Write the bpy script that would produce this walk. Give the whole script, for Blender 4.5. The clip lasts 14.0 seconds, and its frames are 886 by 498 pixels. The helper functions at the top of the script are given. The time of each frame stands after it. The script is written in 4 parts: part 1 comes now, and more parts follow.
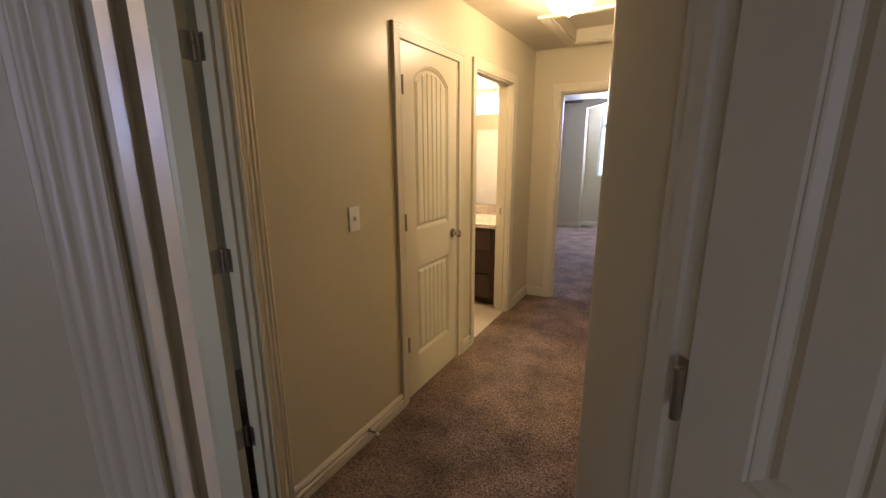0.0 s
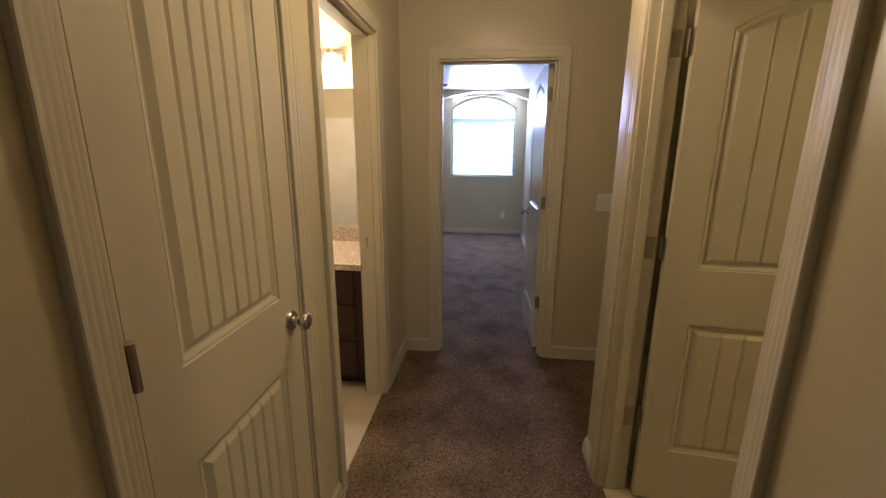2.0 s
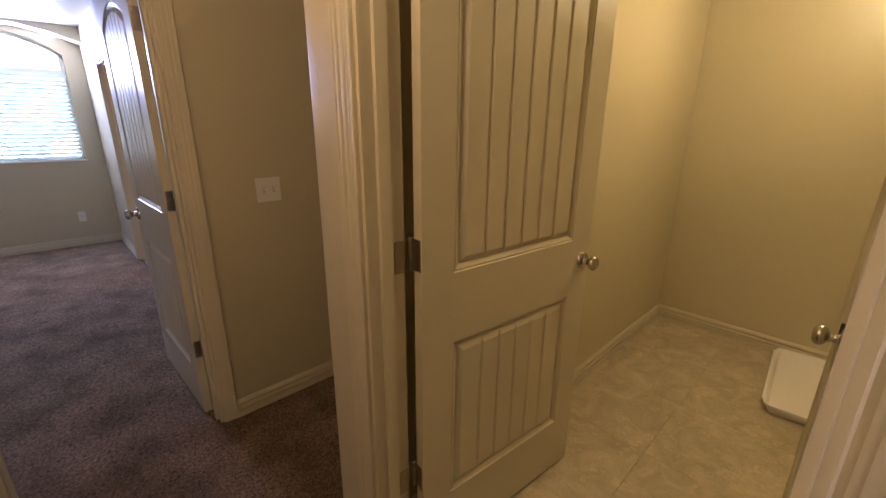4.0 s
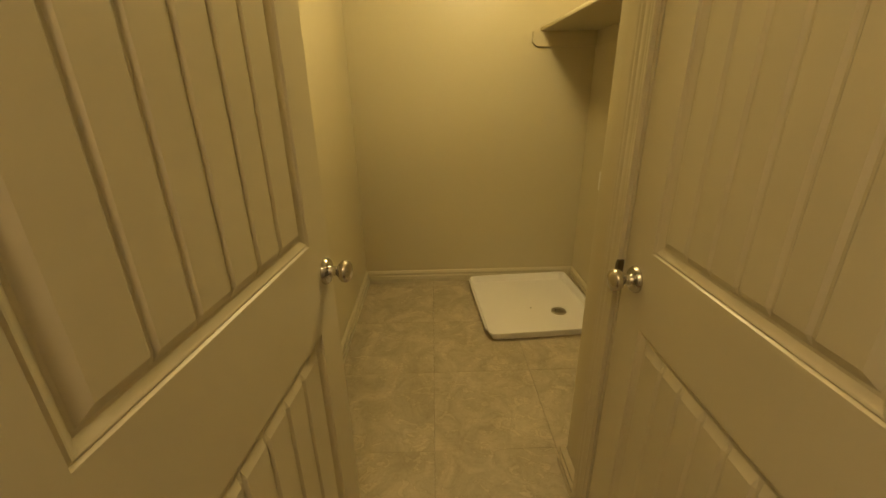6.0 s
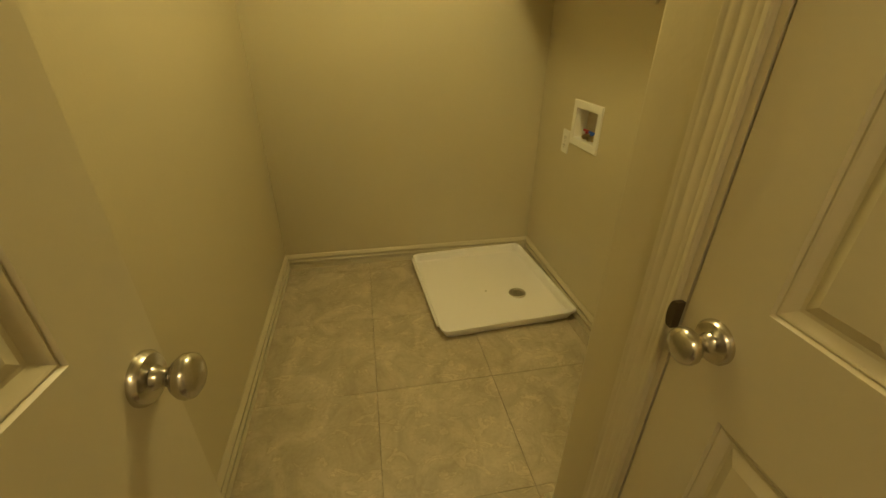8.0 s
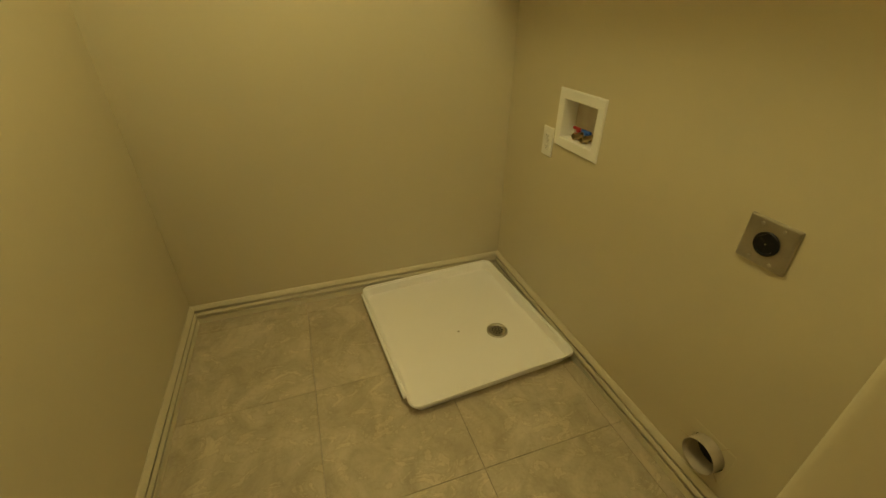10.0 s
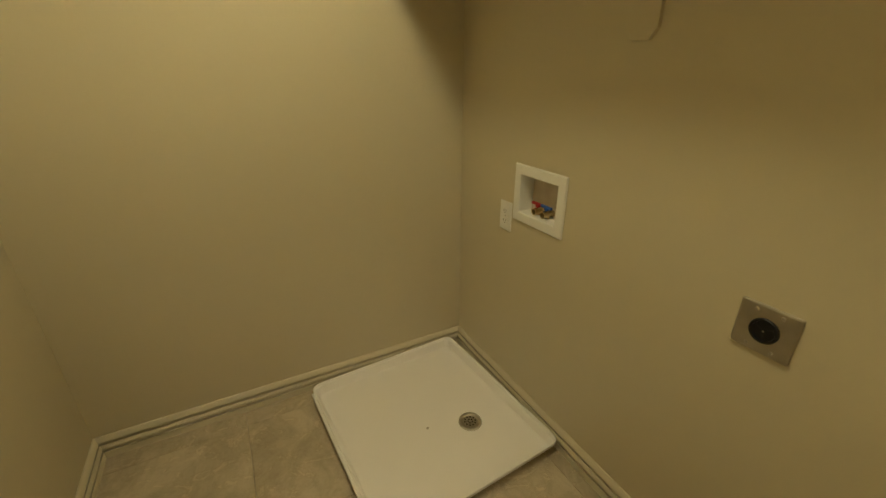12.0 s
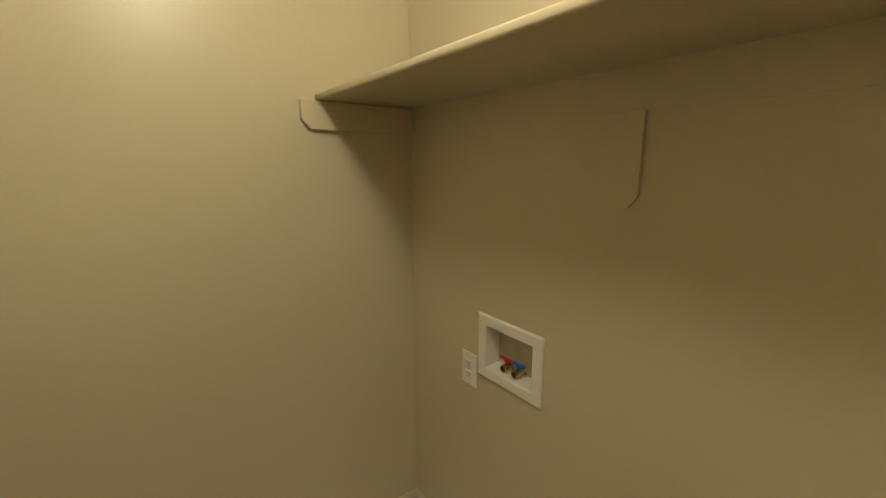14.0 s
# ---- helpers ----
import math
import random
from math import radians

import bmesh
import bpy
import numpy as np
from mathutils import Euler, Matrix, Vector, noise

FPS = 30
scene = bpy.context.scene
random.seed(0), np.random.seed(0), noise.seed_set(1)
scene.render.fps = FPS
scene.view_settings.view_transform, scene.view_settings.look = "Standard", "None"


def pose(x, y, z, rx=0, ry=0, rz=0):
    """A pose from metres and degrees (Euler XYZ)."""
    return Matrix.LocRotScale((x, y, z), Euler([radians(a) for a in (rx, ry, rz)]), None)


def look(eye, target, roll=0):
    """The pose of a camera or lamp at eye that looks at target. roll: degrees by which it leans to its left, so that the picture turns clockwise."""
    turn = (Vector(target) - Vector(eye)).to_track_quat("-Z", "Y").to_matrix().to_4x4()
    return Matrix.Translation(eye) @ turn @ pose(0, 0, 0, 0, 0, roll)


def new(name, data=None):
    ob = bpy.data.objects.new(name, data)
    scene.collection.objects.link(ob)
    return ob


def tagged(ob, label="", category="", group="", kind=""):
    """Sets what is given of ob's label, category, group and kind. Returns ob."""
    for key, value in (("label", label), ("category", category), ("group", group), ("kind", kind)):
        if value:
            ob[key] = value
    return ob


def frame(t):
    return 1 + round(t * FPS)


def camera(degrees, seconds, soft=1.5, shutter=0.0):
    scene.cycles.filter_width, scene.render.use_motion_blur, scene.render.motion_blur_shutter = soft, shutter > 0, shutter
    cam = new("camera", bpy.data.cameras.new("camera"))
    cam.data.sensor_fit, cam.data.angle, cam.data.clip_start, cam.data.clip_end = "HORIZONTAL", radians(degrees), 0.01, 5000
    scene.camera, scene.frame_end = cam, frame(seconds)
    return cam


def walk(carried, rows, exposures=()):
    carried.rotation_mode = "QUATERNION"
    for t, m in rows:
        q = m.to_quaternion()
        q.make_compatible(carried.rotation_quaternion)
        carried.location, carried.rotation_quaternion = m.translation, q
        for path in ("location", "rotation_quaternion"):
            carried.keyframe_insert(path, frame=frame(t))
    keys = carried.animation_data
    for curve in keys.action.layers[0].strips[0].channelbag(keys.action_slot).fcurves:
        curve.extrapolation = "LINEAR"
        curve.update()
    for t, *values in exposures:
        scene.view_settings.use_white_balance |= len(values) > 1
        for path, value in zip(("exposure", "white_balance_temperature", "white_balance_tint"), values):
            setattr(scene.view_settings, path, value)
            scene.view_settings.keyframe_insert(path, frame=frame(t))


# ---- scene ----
cam = camera(94.5, 14.0)
PATH = [
    (0, (0.502, 0.354, 1.498), (-0.455, 2.048, 1.032), -0.3),
    (0.5, (0.279, 0.684, 1.483), (-0.632, 2.392, 0.979), -0.3),
    (1, (0.062, 1.004, 1.509), (-0.691, 2.806, 1.08), -0.0),
    (1.5, (-0.106, 1.335, 1.48), (-0.638, 3.215, 1.051), 0.3),
    (2, (-0.186, 1.638, 1.476), (-0.402, 3.569, 1.002), 0.3),
    (2.5, (-0.265, 1.872, 1.487), (0.105, 3.777, 1.003), 0.5),
    (3, (-0.287, 2.069, 1.461), (0.54, 3.809, 0.926), 0.5),
    (3.5, (-0.229, 2.278, 1.447), (0.868, 3.852, 0.879), 0.5),
    (4, (-0.193, 2.441, 1.447), (1.143, 3.811, 0.864), 0.5),
    (4.2, (-0.183, 2.516, 1.448), (1.331, 3.698, 0.892), 0.7),
    (6.3, (0.412, 2.916, 1.348), (2.246, 2.752, 0.566), -0.2),
    (6.5, (0.466, 2.945, 1.345), (2.275, 2.699, 0.528), 0.4),
    (7, (0.515, 2.952, 1.352), (2.267, 2.58, 0.462), 0.5),
    (7.5, (0.656, 2.902, 1.324), (2.392, 2.554, 0.394), 0.4),
    (7.7, (0.718, 2.877, 1.32), (2.454, 2.551, 0.381), 0.6),
    (9.8, (1.331, 2.817, 1.297), (2.946, 2.281, 0.247), 0.2),
    (10, (1.367, 2.786, 1.288), (2.985, 2.216, 0.26), 0.4),
    (10.5, (1.446, 2.746, 1.306), (3.057, 1.982, 0.399), 0.3),
    (11, (1.48, 2.743, 1.324), (3.101, 1.907, 0.504), 0.2),
    (11.5, (1.522, 2.745, 1.331), (3.129, 1.851, 0.545), 0.1),
    (12, (1.557, 2.773, 1.331), (3.175, 1.91, 0.534), 0.0),
    (12.5, (1.588, 2.786, 1.36), (3.236, 1.908, 0.645), -0.0),
    (13, (1.653, 2.74, 1.399), (3.286, 1.795, 0.736), -0.2),
    (13.5, (1.748, 2.687, 1.463), (3.384, 1.671, 0.922), -0.5),
    (14, (1.82, 2.673, 1.489), (3.387, 1.499, 1.082), -0.1),
]
EXPOSURES = [(0, 0.59, 6300, 17), (0.5, 0.25, 6150, 15), (1.0, -0.27, 6000, 15), (2.5, -0.38, 6100, 15), (3.5, -0.34, 6250, 15), (4.2, -0.22, 6800, 26), (6.3, -0.17, 7500, 2), (7.7, -0.17, 7400, -4), (10.0, -0.17, 6700, -6), (11.0, -0.22, 6100, 4), (12.5, -0.27, 5400, 8), (14, -0.35, 5100, 14)]
walk(cam, [(t, look(eye, target, roll)) for t, eye, target, roll in PATH], EXPOSURES)

# ---------------------------------------------------------------- world and lights
world = bpy.data.worlds.new("sky")
scene.world = world
world.use_nodes = True
sky = world.node_tree.nodes.new("ShaderNodeTexSky")
sky.sky_type, sky.sun_disc, sky.sun_elevation, sky.sun_rotation = "NISHITA", False, radians(50), radians(200)
world.node_tree.links.new(sky.outputs[0], world.node_tree.nodes["Background"].inputs[0])
world.node_tree.nodes["Background"].inputs[1].default_value = 0.10


def lamp(name, kind, m, power, colour, size=0.1, size_y=None):
    data = bpy.data.lights.new(name, kind)
    data.energy, data.color = power, colour
    if kind == "AREA":
        data.size = size
        if size_y:
            data.shape, data.size_y = "RECTANGLE", size_y
    elif kind == "SUN":
        data.angle = radians(0.6)
    else:
        data.shadow_soft_size = size
    ob = new(name, data)
    ob.matrix_world = m
    return ob


lamp("sun", "SUN", look((0, 0, 10), (3, 5, 4)), 2.5, (1.0, 0.95, 0.88))
lamp("laundry_bulb", "POINT", pose(2.12, 2.55, 2.26), 31, (1.0, 0.80, 0.41), 0.10)
lamp("hall_bulb", "POINT", pose(-0.17, 3.10, 2.26), 19.5, (1.0, 0.735, 0.44), 0.09)
lamp("vanity_bulb", "POINT", pose(-1.30, 4.25, 1.99), 36, (1.0, 0.78, 0.55), 0.06)
lamp("bedroom_daylight", "AREA", look((-0.32, 8.93, 2.13), (-0.32, 6.5, 2.13)), 118, (0.42, 0.53, 1.0), 1.05, 0.42)
lamp("ensuite_bulb", "POINT", pose(1.25, 7.4, 2.1), 22, (1.0, 0.66, 0.36), 0.08)
# Area lamps added at unseen south openings, to brighten both rooms.
lamp("start_room_added_light", "AREA", look((0.9, -2.5, 1.6), (0.6, 0.5, 1.2)), 10, (0.70, 0.73, 1.0), 1.2, 1.2)
lamp("west_room_added_light", "AREA", look((-1.5, -2.5, 1.5), (-1.5, 1.0, 1.0)), 16, (0.66, 0.78, 1.0), 0.8, 1.2)

# ---------------------------------------------------------------- materials


def material(name, colour, rough=0.5, metal=0.0, colour2=None, scale=6.0, amount=0.5, bump=0.0, bump_scale=200.0, bump_dist=0.002, spec=0.5, detail=4.0, vary=0.0):
    """A painted, stone or metal surface: two scales of colour variation and a fine relief."""
    m = bpy.data.materials.new(name)
    m.use_nodes = True
    t = m.node_tree
    b = t.nodes["Principled BSDF"]
    b.inputs["Roughness"].default_value, b.inputs["Metallic"].default_value = rough, metal
    b.inputs["Specular IOR Level"].default_value = spec
    co = t.nodes.new("ShaderNodeTexCoord")
    n1 = t.nodes.new("ShaderNodeTexNoise")
    n1.inputs["Scale"].default_value, n1.inputs["Detail"].default_value = scale, detail
    t.links.new(co.outputs["Object"], n1.inputs["Vector"])
    ramp = t.nodes.new("ShaderNodeValToRGB")
    c2 = colour2 or tuple(c * 0.93 for c in colour)
    ramp.color_ramp.elements[0].position, ramp.color_ramp.elements[1].position = 0.5 - amount / 2, 0.5 + amount / 2
    ramp.color_ramp.elements[0].color, ramp.color_ramp.elements[1].color = (*c2, 1), (*colour, 1)
    t.links.new(n1.outputs["Fac"], ramp.inputs["Fac"])
    out = ramp.outputs["Color"]
    if vary:
        info, hsv, rng = t.nodes.new("ShaderNodeObjectInfo"), t.nodes.new("ShaderNodeHueSaturation"), t.nodes.new("ShaderNodeMapRange")
        rng.inputs["To Min"].default_value, rng.inputs["To Max"].default_value = 1 - vary, 1 + vary
        t.links.new(info.outputs["Random"], rng.inputs["Value"])
        t.links.new(rng.outputs["Result"], hsv.inputs["Value"])
        t.links.new(out, hsv.inputs["Color"])
        out = hsv.outputs["Color"]
    t.links.new(out, b.inputs["Base Color"])
    n2 = t.nodes.new("ShaderNodeTexNoise")
    n2.inputs["Scale"].default_value, n2.inputs["Detail"].default_value = bump_scale, 3.0
    t.links.new(co.outputs["Object"], n2.inputs["Vector"])
    if bump:
        bn = t.nodes.new("ShaderNodeBump")
        bn.inputs["Strength"].default_value, bn.inputs["Distance"].default_value = bump, bump_dist
        t.links.new(n2.outputs["Fac"], bn.inputs["Height"])
        t.links.new(bn.outputs["Normal"], b.inputs["Normal"])
    rr = t.nodes.new("ShaderNodeMapRange")
    rr.inputs["To Min"].default_value, rr.inputs["To Max"].default_value = max(0.02, rough - 0.06), min(1.0, rough + 0.06)
    t.links.new(n1.outputs["Fac"], rr.inputs["Value"])
    t.links.new(rr.outputs["Result"], b.inputs["Roughness"])
    return m


def glow(name, colour, strength):
    m = bpy.data.materials.new(name)
    m.use_nodes = True
    b = m.node_tree.nodes["Principled BSDF"]
    b.inputs["Base Color"].default_value = (*colour, 1)
    b.inputs["Emission Color"].default_value, b.inputs["Emission Strength"].default_value = (*colour, 1), strength
    return m


def clear_glass(name):
    m = bpy.data.materials.new(name)
    m.use_nodes = True
    b = m.node_tree.nodes["Principled BSDF"]
    b.inputs["Transmission Weight"].default_value, b.inputs["Roughness"].default_value, b.inputs["IOR"].default_value = 1.0, 0.0, 1.45
    return m


PAINT = material("tan_wall_paint", (0.565, 0.508, 0.355), 0.33, scale=1.3, amount=0.6, colour2=(0.535, 0.478, 0.330), bump=0.17, bump_scale=95, bump_dist=0.002)
CEIL = material("ceiling_paint", (0.58, 0.52, 0.40), 0.42, scale=2.0, bump=0.6, bump_scale=45, bump_dist=0.004)
TRIM = material("cream_trim_paint", (0.625, 0.572, 0.43), 0.33, scale=3.0, colour2=(0.59, 0.538, 0.40), bump=0.10, bump_scale=140, bump_dist=0.001)
WHITE = material("white_plastic", (0.80, 0.79, 0.75), 0.35, scale=8, colour2=(0.76, 0.75, 0.70))
NICKEL = material("satin_nickel", (0.62, 0.59, 0.53), 0.24, 1.0, scale=30, colour2=(0.52, 0.49, 0.44))
STEEL = material("brushed_steel", (0.55, 0.53, 0.48), 0.34, 1.0, scale=60, colour2=(0.45, 0.43, 0.39))
# Plastic of the dryer socket, and the shade in drain, hose and outlet holes.
BLACK = material("black_plastic_and_hole_shade", (0.010, 0.010, 0.011), 0.4, spec=0.25)
HINGE = material("aged_nickel", (0.42, 0.37, 0.31), 0.30, 1.0, scale=30, colour2=(0.33, 0.29, 0.24))
BRONZE = material("dark_bronze", (0.10, 0.075, 0.05), 0.35, 0.6)
PLATE = material("stamped_steel", (0.50, 0.47, 0.40), 0.42, 1.0, scale=25, colour2=(0.40, 0.37, 0.31), bump=0.08, bump_scale=18)
BOXBACK = material("tan_plastic", (0.62, 0.57, 0.46), 0.6, scale=14, colour2=(0.45, 0.38, 0.28))
PAPER = material("torn_paper", (0.50, 0.40, 0.27), 0.8, scale=30)
# Near-black, stands for shade in the duct, wall cutout and socket slots.
DARK = material("gap_shade", (0.01, 0.009, 0.008), 0.8)
BRASS = material("brass", (0.62, 0.50, 0.28), 0.28, 1.0)
RED = material("red_handle", (0.42, 0.018, 0.025), 0.35)
BLUE = material("blue_handle", (0.02, 0.10, 0.50), 0.35)
CARPET = material("brown_frieze_carpet", (0.34, 0.265, 0.22), 0.95, scale=60, amount=0.30, colour2=(0.10, 0.075, 0.062), bump=1.0, bump_scale=330, bump_dist=0.01, spec=0.1, detail=6)
DUCT = material("tan_duct", (0.50, 0.45, 0.36), 0.45, scale=20, colour2=(0.38, 0.33, 0.25))
TILE = material("vinyl_stone_tile", (0.50, 0.44, 0.34), 0.38, scale=7, amount=0.35, colour2=(0.34, 0.295, 0.225), bump=0.15, bump_scale=22, bump_dist=0.002, detail=8, vary=0.06)


def mottled(m, fine, coarse, lo, hi, fine_detail=2.0, distort=0.0, spread=0.3, big=0.25, mid=0.0):
    """Replaces a material's colour by flecks of a fine noise, shaded by broad patches of a coarse one."""
    t = m.node_tree
    b = t.nodes["Principled BSDF"]
    co = t.nodes.new("ShaderNodeTexCoord")
    f, c = t.nodes.new("ShaderNodeTexNoise"), t.nodes.new("ShaderNodeTexNoise")
    for node, s_, d_ in ((f, fine, fine_detail), (c, coarse, 4.0)):
        node.inputs["Scale"].default_value, node.inputs["Detail"].default_value = s_, d_
        t.links.new(co.outputs["Object"], node.inputs["Vector"])
    f.inputs["Distortion"].default_value = distort
    r = t.nodes.new("ShaderNodeValToRGB")
    r.color_ramp.elements[0].position, r.color_ramp.elements[1].position = 0.5 - spread / 2, 0.5 + spread / 2
    r.color_ramp.elements[0].color, r.color_ramp.elements[1].color = (*lo, 1), (*hi, 1)
    if mid:
        e = r.color_ramp.elements.new(0.5)
        e.color = (*[a + (z - a) * mid for a, z in zip(lo, hi)], 1)
    g, h = t.nodes.new("ShaderNodeMapRange"), t.nodes.new("ShaderNodeHueSaturation")
    g.inputs["From Min"].default_value, g.inputs["From Max"].default_value = 0.3, 0.7
    g.inputs["To Min"].default_value, g.inputs["To Max"].default_value = 1 - big, 1 + big
    t.links.new(f.outputs["Fac"], r.inputs["Fac"])
    t.links.new(c.outputs["Fac"], g.inputs["Value"])
    t.links.new(r.outputs["Color"], h.inputs["Color"])
    t.links.new(g.outputs["Result"], h.inputs["Value"])
    t.links.new(h.outputs["Color"], b.inputs["Base Color"])
    return m


mottled(CARPET, 90, 4.0, (0.092, 0.063, 0.041), (0.41, 0.298, 0.208), 5.0, 0.6, 0.42, 0.32)


def slate(m, dark, mid, light):
    """Cloudy stone print: drifting patches, ragged pale flakes with a darker rim and fine grain, shifted from tile to tile."""
    t = m.node_tree
    b = t.nodes["Principled BSDF"]
    add = t.nodes.new
    co, info, mul, vec = add("ShaderNodeTexCoord"), add("ShaderNodeObjectInfo"), add("ShaderNodeMath"), add("ShaderNodeVectorMath")
    mul.operation, mul.inputs[1].default_value, vec.operation = "MULTIPLY", 17.0, "ADD"
    t.links.new(info.outputs["Random"], mul.inputs[0])
    t.links.new(co.outputs["Object"], vec.inputs[0])
    t.links.new(mul.outputs[0], vec.inputs[1])

    def noise(scale, detail, rough, distort, stretch):
        mp, n = add("ShaderNodeMapping"), add("ShaderNodeTexNoise")
        mp.inputs["Scale"].default_value = stretch
        for key, v in (("Scale", scale), ("Detail", detail), ("Roughness", rough), ("Distortion", distort)):
            n.inputs[key].default_value = v
        t.links.new(vec.outputs[0], mp.inputs["Vector"])
        t.links.new(mp.outputs["Vector"], n.inputs["Vector"])
        return n.outputs["Fac"]

    def ramp(fac, rows):
        r = add("ShaderNodeValToRGB")
        while len(r.color_ramp.elements) < len(rows):
            r.color_ramp.elements.new(0.5)
        for e, (p, c) in zip(r.color_ramp.elements, rows):
            e.position, e.color = p, (*c, 1)
        t.links.new(fac, r.inputs["Fac"])
        return r.outputs["Color"]

    def blend(kind, fac, a, c):
        n = add("ShaderNodeMixRGB")
        n.blend_type, n.inputs["Fac"].default_value = kind, fac
        t.links.new(a, n.inputs["Color1"])
        t.links.new(c, n.inputs["Color2"])
        return n.outputs["Color"]

    cloud = ramp(noise(5.5, 9.0, 0.62, 0.9, (1.0, 1.25, 1.0)), ((0.36, dark), (0.50, mid), (0.66, light)))
    chips = ramp(noise(11.0, 10.0, 0.68, 1.6, (1.35, 0.8, 1.0)), ((0.50, (0.5, 0.5, 0.5)), (0.565, (0.40, 0.39, 0.37)), (0.585, (0.66, 0.655, 0.64)), (0.66, (0.56, 0.555, 0.545))))
    grain = ramp(noise(90.0, 4.0, 0.6, 0.0, (1, 1, 1)), ((0.3, (0.46, 0.46, 0.46)), (0.7, (0.54, 0.54, 0.54))))
    out = blend("OVERLAY", 0.55, cloud, chips)
    out = blend("OVERLAY", 0.6, out, grain)
    t.links.new(out, b.inputs["Base Color"])


slate(TILE, (0.375, 0.325, 0.232), (0.445, 0.39, 0.284), (0.545, 0.48, 0.36))
GROUT = material("dark_joint", (0.15, 0.125, 0.09), 0.8)
BATHTILE = material("beige_bath_tile", (0.60, 0.53, 0.42), 0.4, scale=5, colour2=(0.50, 0.43, 0.33))
WOOD = material("dark_stained_wood", (0.055, 0.022, 0.012), 0.35, scale=9, colour2=(0.03, 0.012, 0.007), bump=0.1, bump_scale=60)
GRANITE = mottled(material("speckled_granite", (0.72, 0.62, 0.50), 0.18), 110, 12, (0.17, 0.12, 0.09), (0.74, 0.64, 0.52), 5.0, 0.8, 0.20, 0.12, 0.8)
MIRROR = material("mirror_silver", (0.92, 0.92, 0.90), 0.02, 1.0)
PAN = material("white_washer_pan", (0.87, 0.855, 0.84), 0.5, scale=300, colour2=(0.862, 0.847, 0.832), bump=0.02, bump_scale=160)
FANWOOD = material("dark_fan_blade", (0.03, 0.015, 0.01), 0.4)
BLIND = material("white_blind", (0.85, 0.86, 0.86), 0.45)
bt = BLIND.node_tree
mx, tl = bt.nodes.new("ShaderNodeMixShader"), bt.nodes.new("ShaderNodeBsdfTranslucent")
tl.inputs["Color"].default_value, mx.inputs["Fac"].default_value = (0.85, 0.95, 0.98, 1), 0.50
bt.links.new(bt.nodes["Principled BSDF"].outputs[0], mx.inputs[1])
bt.links.new(tl.outputs[0], mx.inputs[2])
bt.links.new(mx.outputs[0], bt.nodes["Material Output"].inputs["Surface"])
SURROUND = material("white_acrylic", (0.80, 0.77, 0.70), 0.25)
LAMPGLASS = glow("lit_frosted_glass", (1.0, 0.80, 0.50), 9.0)
VANGLASS = glow("lit_vanity_glass", (1.0, 0.86, 0.62), 14.0)
BACKDROP = glow("bright_sky", (0.70, 0.86, 1.0), 9)
GLASS = clear_glass("window_glass")

# ---------------------------------------------------------------- mesh helpers


def box(bm, x0, x1, y0, y1, z0, z1):
    v = [bm.verts.new((x, y, z)) for x in (x0, x1) for y in (y0, y1) for z in (z0, z1)]
    for f in ((0, 1, 3, 2), (4, 6, 7, 5), (0, 4, 5, 1), (2, 3, 7, 6), (0, 2, 6, 4), (1, 5, 7, 3)):
        bm.faces.new([v[i] for i in f])
    return v


def boxes(*rows):
    bm = bmesh.new()
    for r in rows:
        box(bm, *r)
    return bm


def rounded(x0, x1, y0, y1, z0, z1, r=0.003, segs=2):
    bm = boxes((x0, x1, y0, y1, z0, z1))
    bmesh.ops.bevel(bm, geom=bm.edges[:], offset=r, segments=segs, affect="EDGES", profile=0.5)
    return bm


def prism(points, z0, z1):
    bm = bmesh.new()
    lo, hi = [bm.verts.new((x, y, z0)) for x, y in points], [bm.verts.new((x, y, z1)) for x, y in points]
    bm.faces.new(lo[::-1]), bm.faces.new(hi)
    for a in range(len(points)):
        b = (a + 1) % len(points)
        bm.faces.new((lo[a], lo[b], hi[b], hi[a]))
    return bm


def lathe(profile, segs=24, bm=None, m=None):
    """Turn (radius, height) points about z."""
    bm = bm or bmesh.new()
    rings = []
    for r, z in profile:
        if r < 1e-6:
            rings.append([bm.verts.new((0, 0, z))])
        else:
            rings.append([bm.verts.new((r * math.cos(2 * math.pi * k / segs), r * math.sin(2 * math.pi * k / segs), z)) for k in range(segs)])
    for a, b in zip(rings, rings[1:]):
        for k in range(segs):
            j = (k + 1) % segs
            f = [a[k % len(a)], a[j % len(a)], b[j % len(b)], b[k % len(b)]]
            f = list(dict.fromkeys(f))
            if len(f) > 2:
                bm.faces.new(f)
    if m is not None:
        bmesh.ops.transform(bm, matrix=m, verts=[v for ring in rings for v in ring])
    return bm


def sweep(bm, path, profile, closed=False):
    """A profile of (side, up) points along a flat path of (x, y) points with mitred corners; side is to the left of the way."""
    n = len(path)
    rows = []
    for k in range(n):
        p = Vector(path[k])
        a = (p - Vector(path[k - 1])).normalized() if k or closed else None
        b = (Vector(path[(k + 1) % n]) - p).normalized() if k < n - 1 or closed else None
        a, b = a or b, b or a
        na, nb = Vector((-a.y, a.x)), Vector((-b.y, b.x))
        mid = (na + nb) / max(0.2, 1 + na.dot(nb))
        rows.append([bm.verts.new((p.x + mid.x * s, p.y + mid.y * s, z)) for s, z in profile])
    for k in range(n if closed else n - 1):
        a, b = rows[k], rows[(k + 1) % n]
        for i in range(len(profile) - 1):
            bm.faces.new((a[i], b[i], b[i + 1], a[i + 1]))
    if not closed:
        bm.faces.new(rows[0]), bm.faces.new(rows[-1][::-1])
    return bm


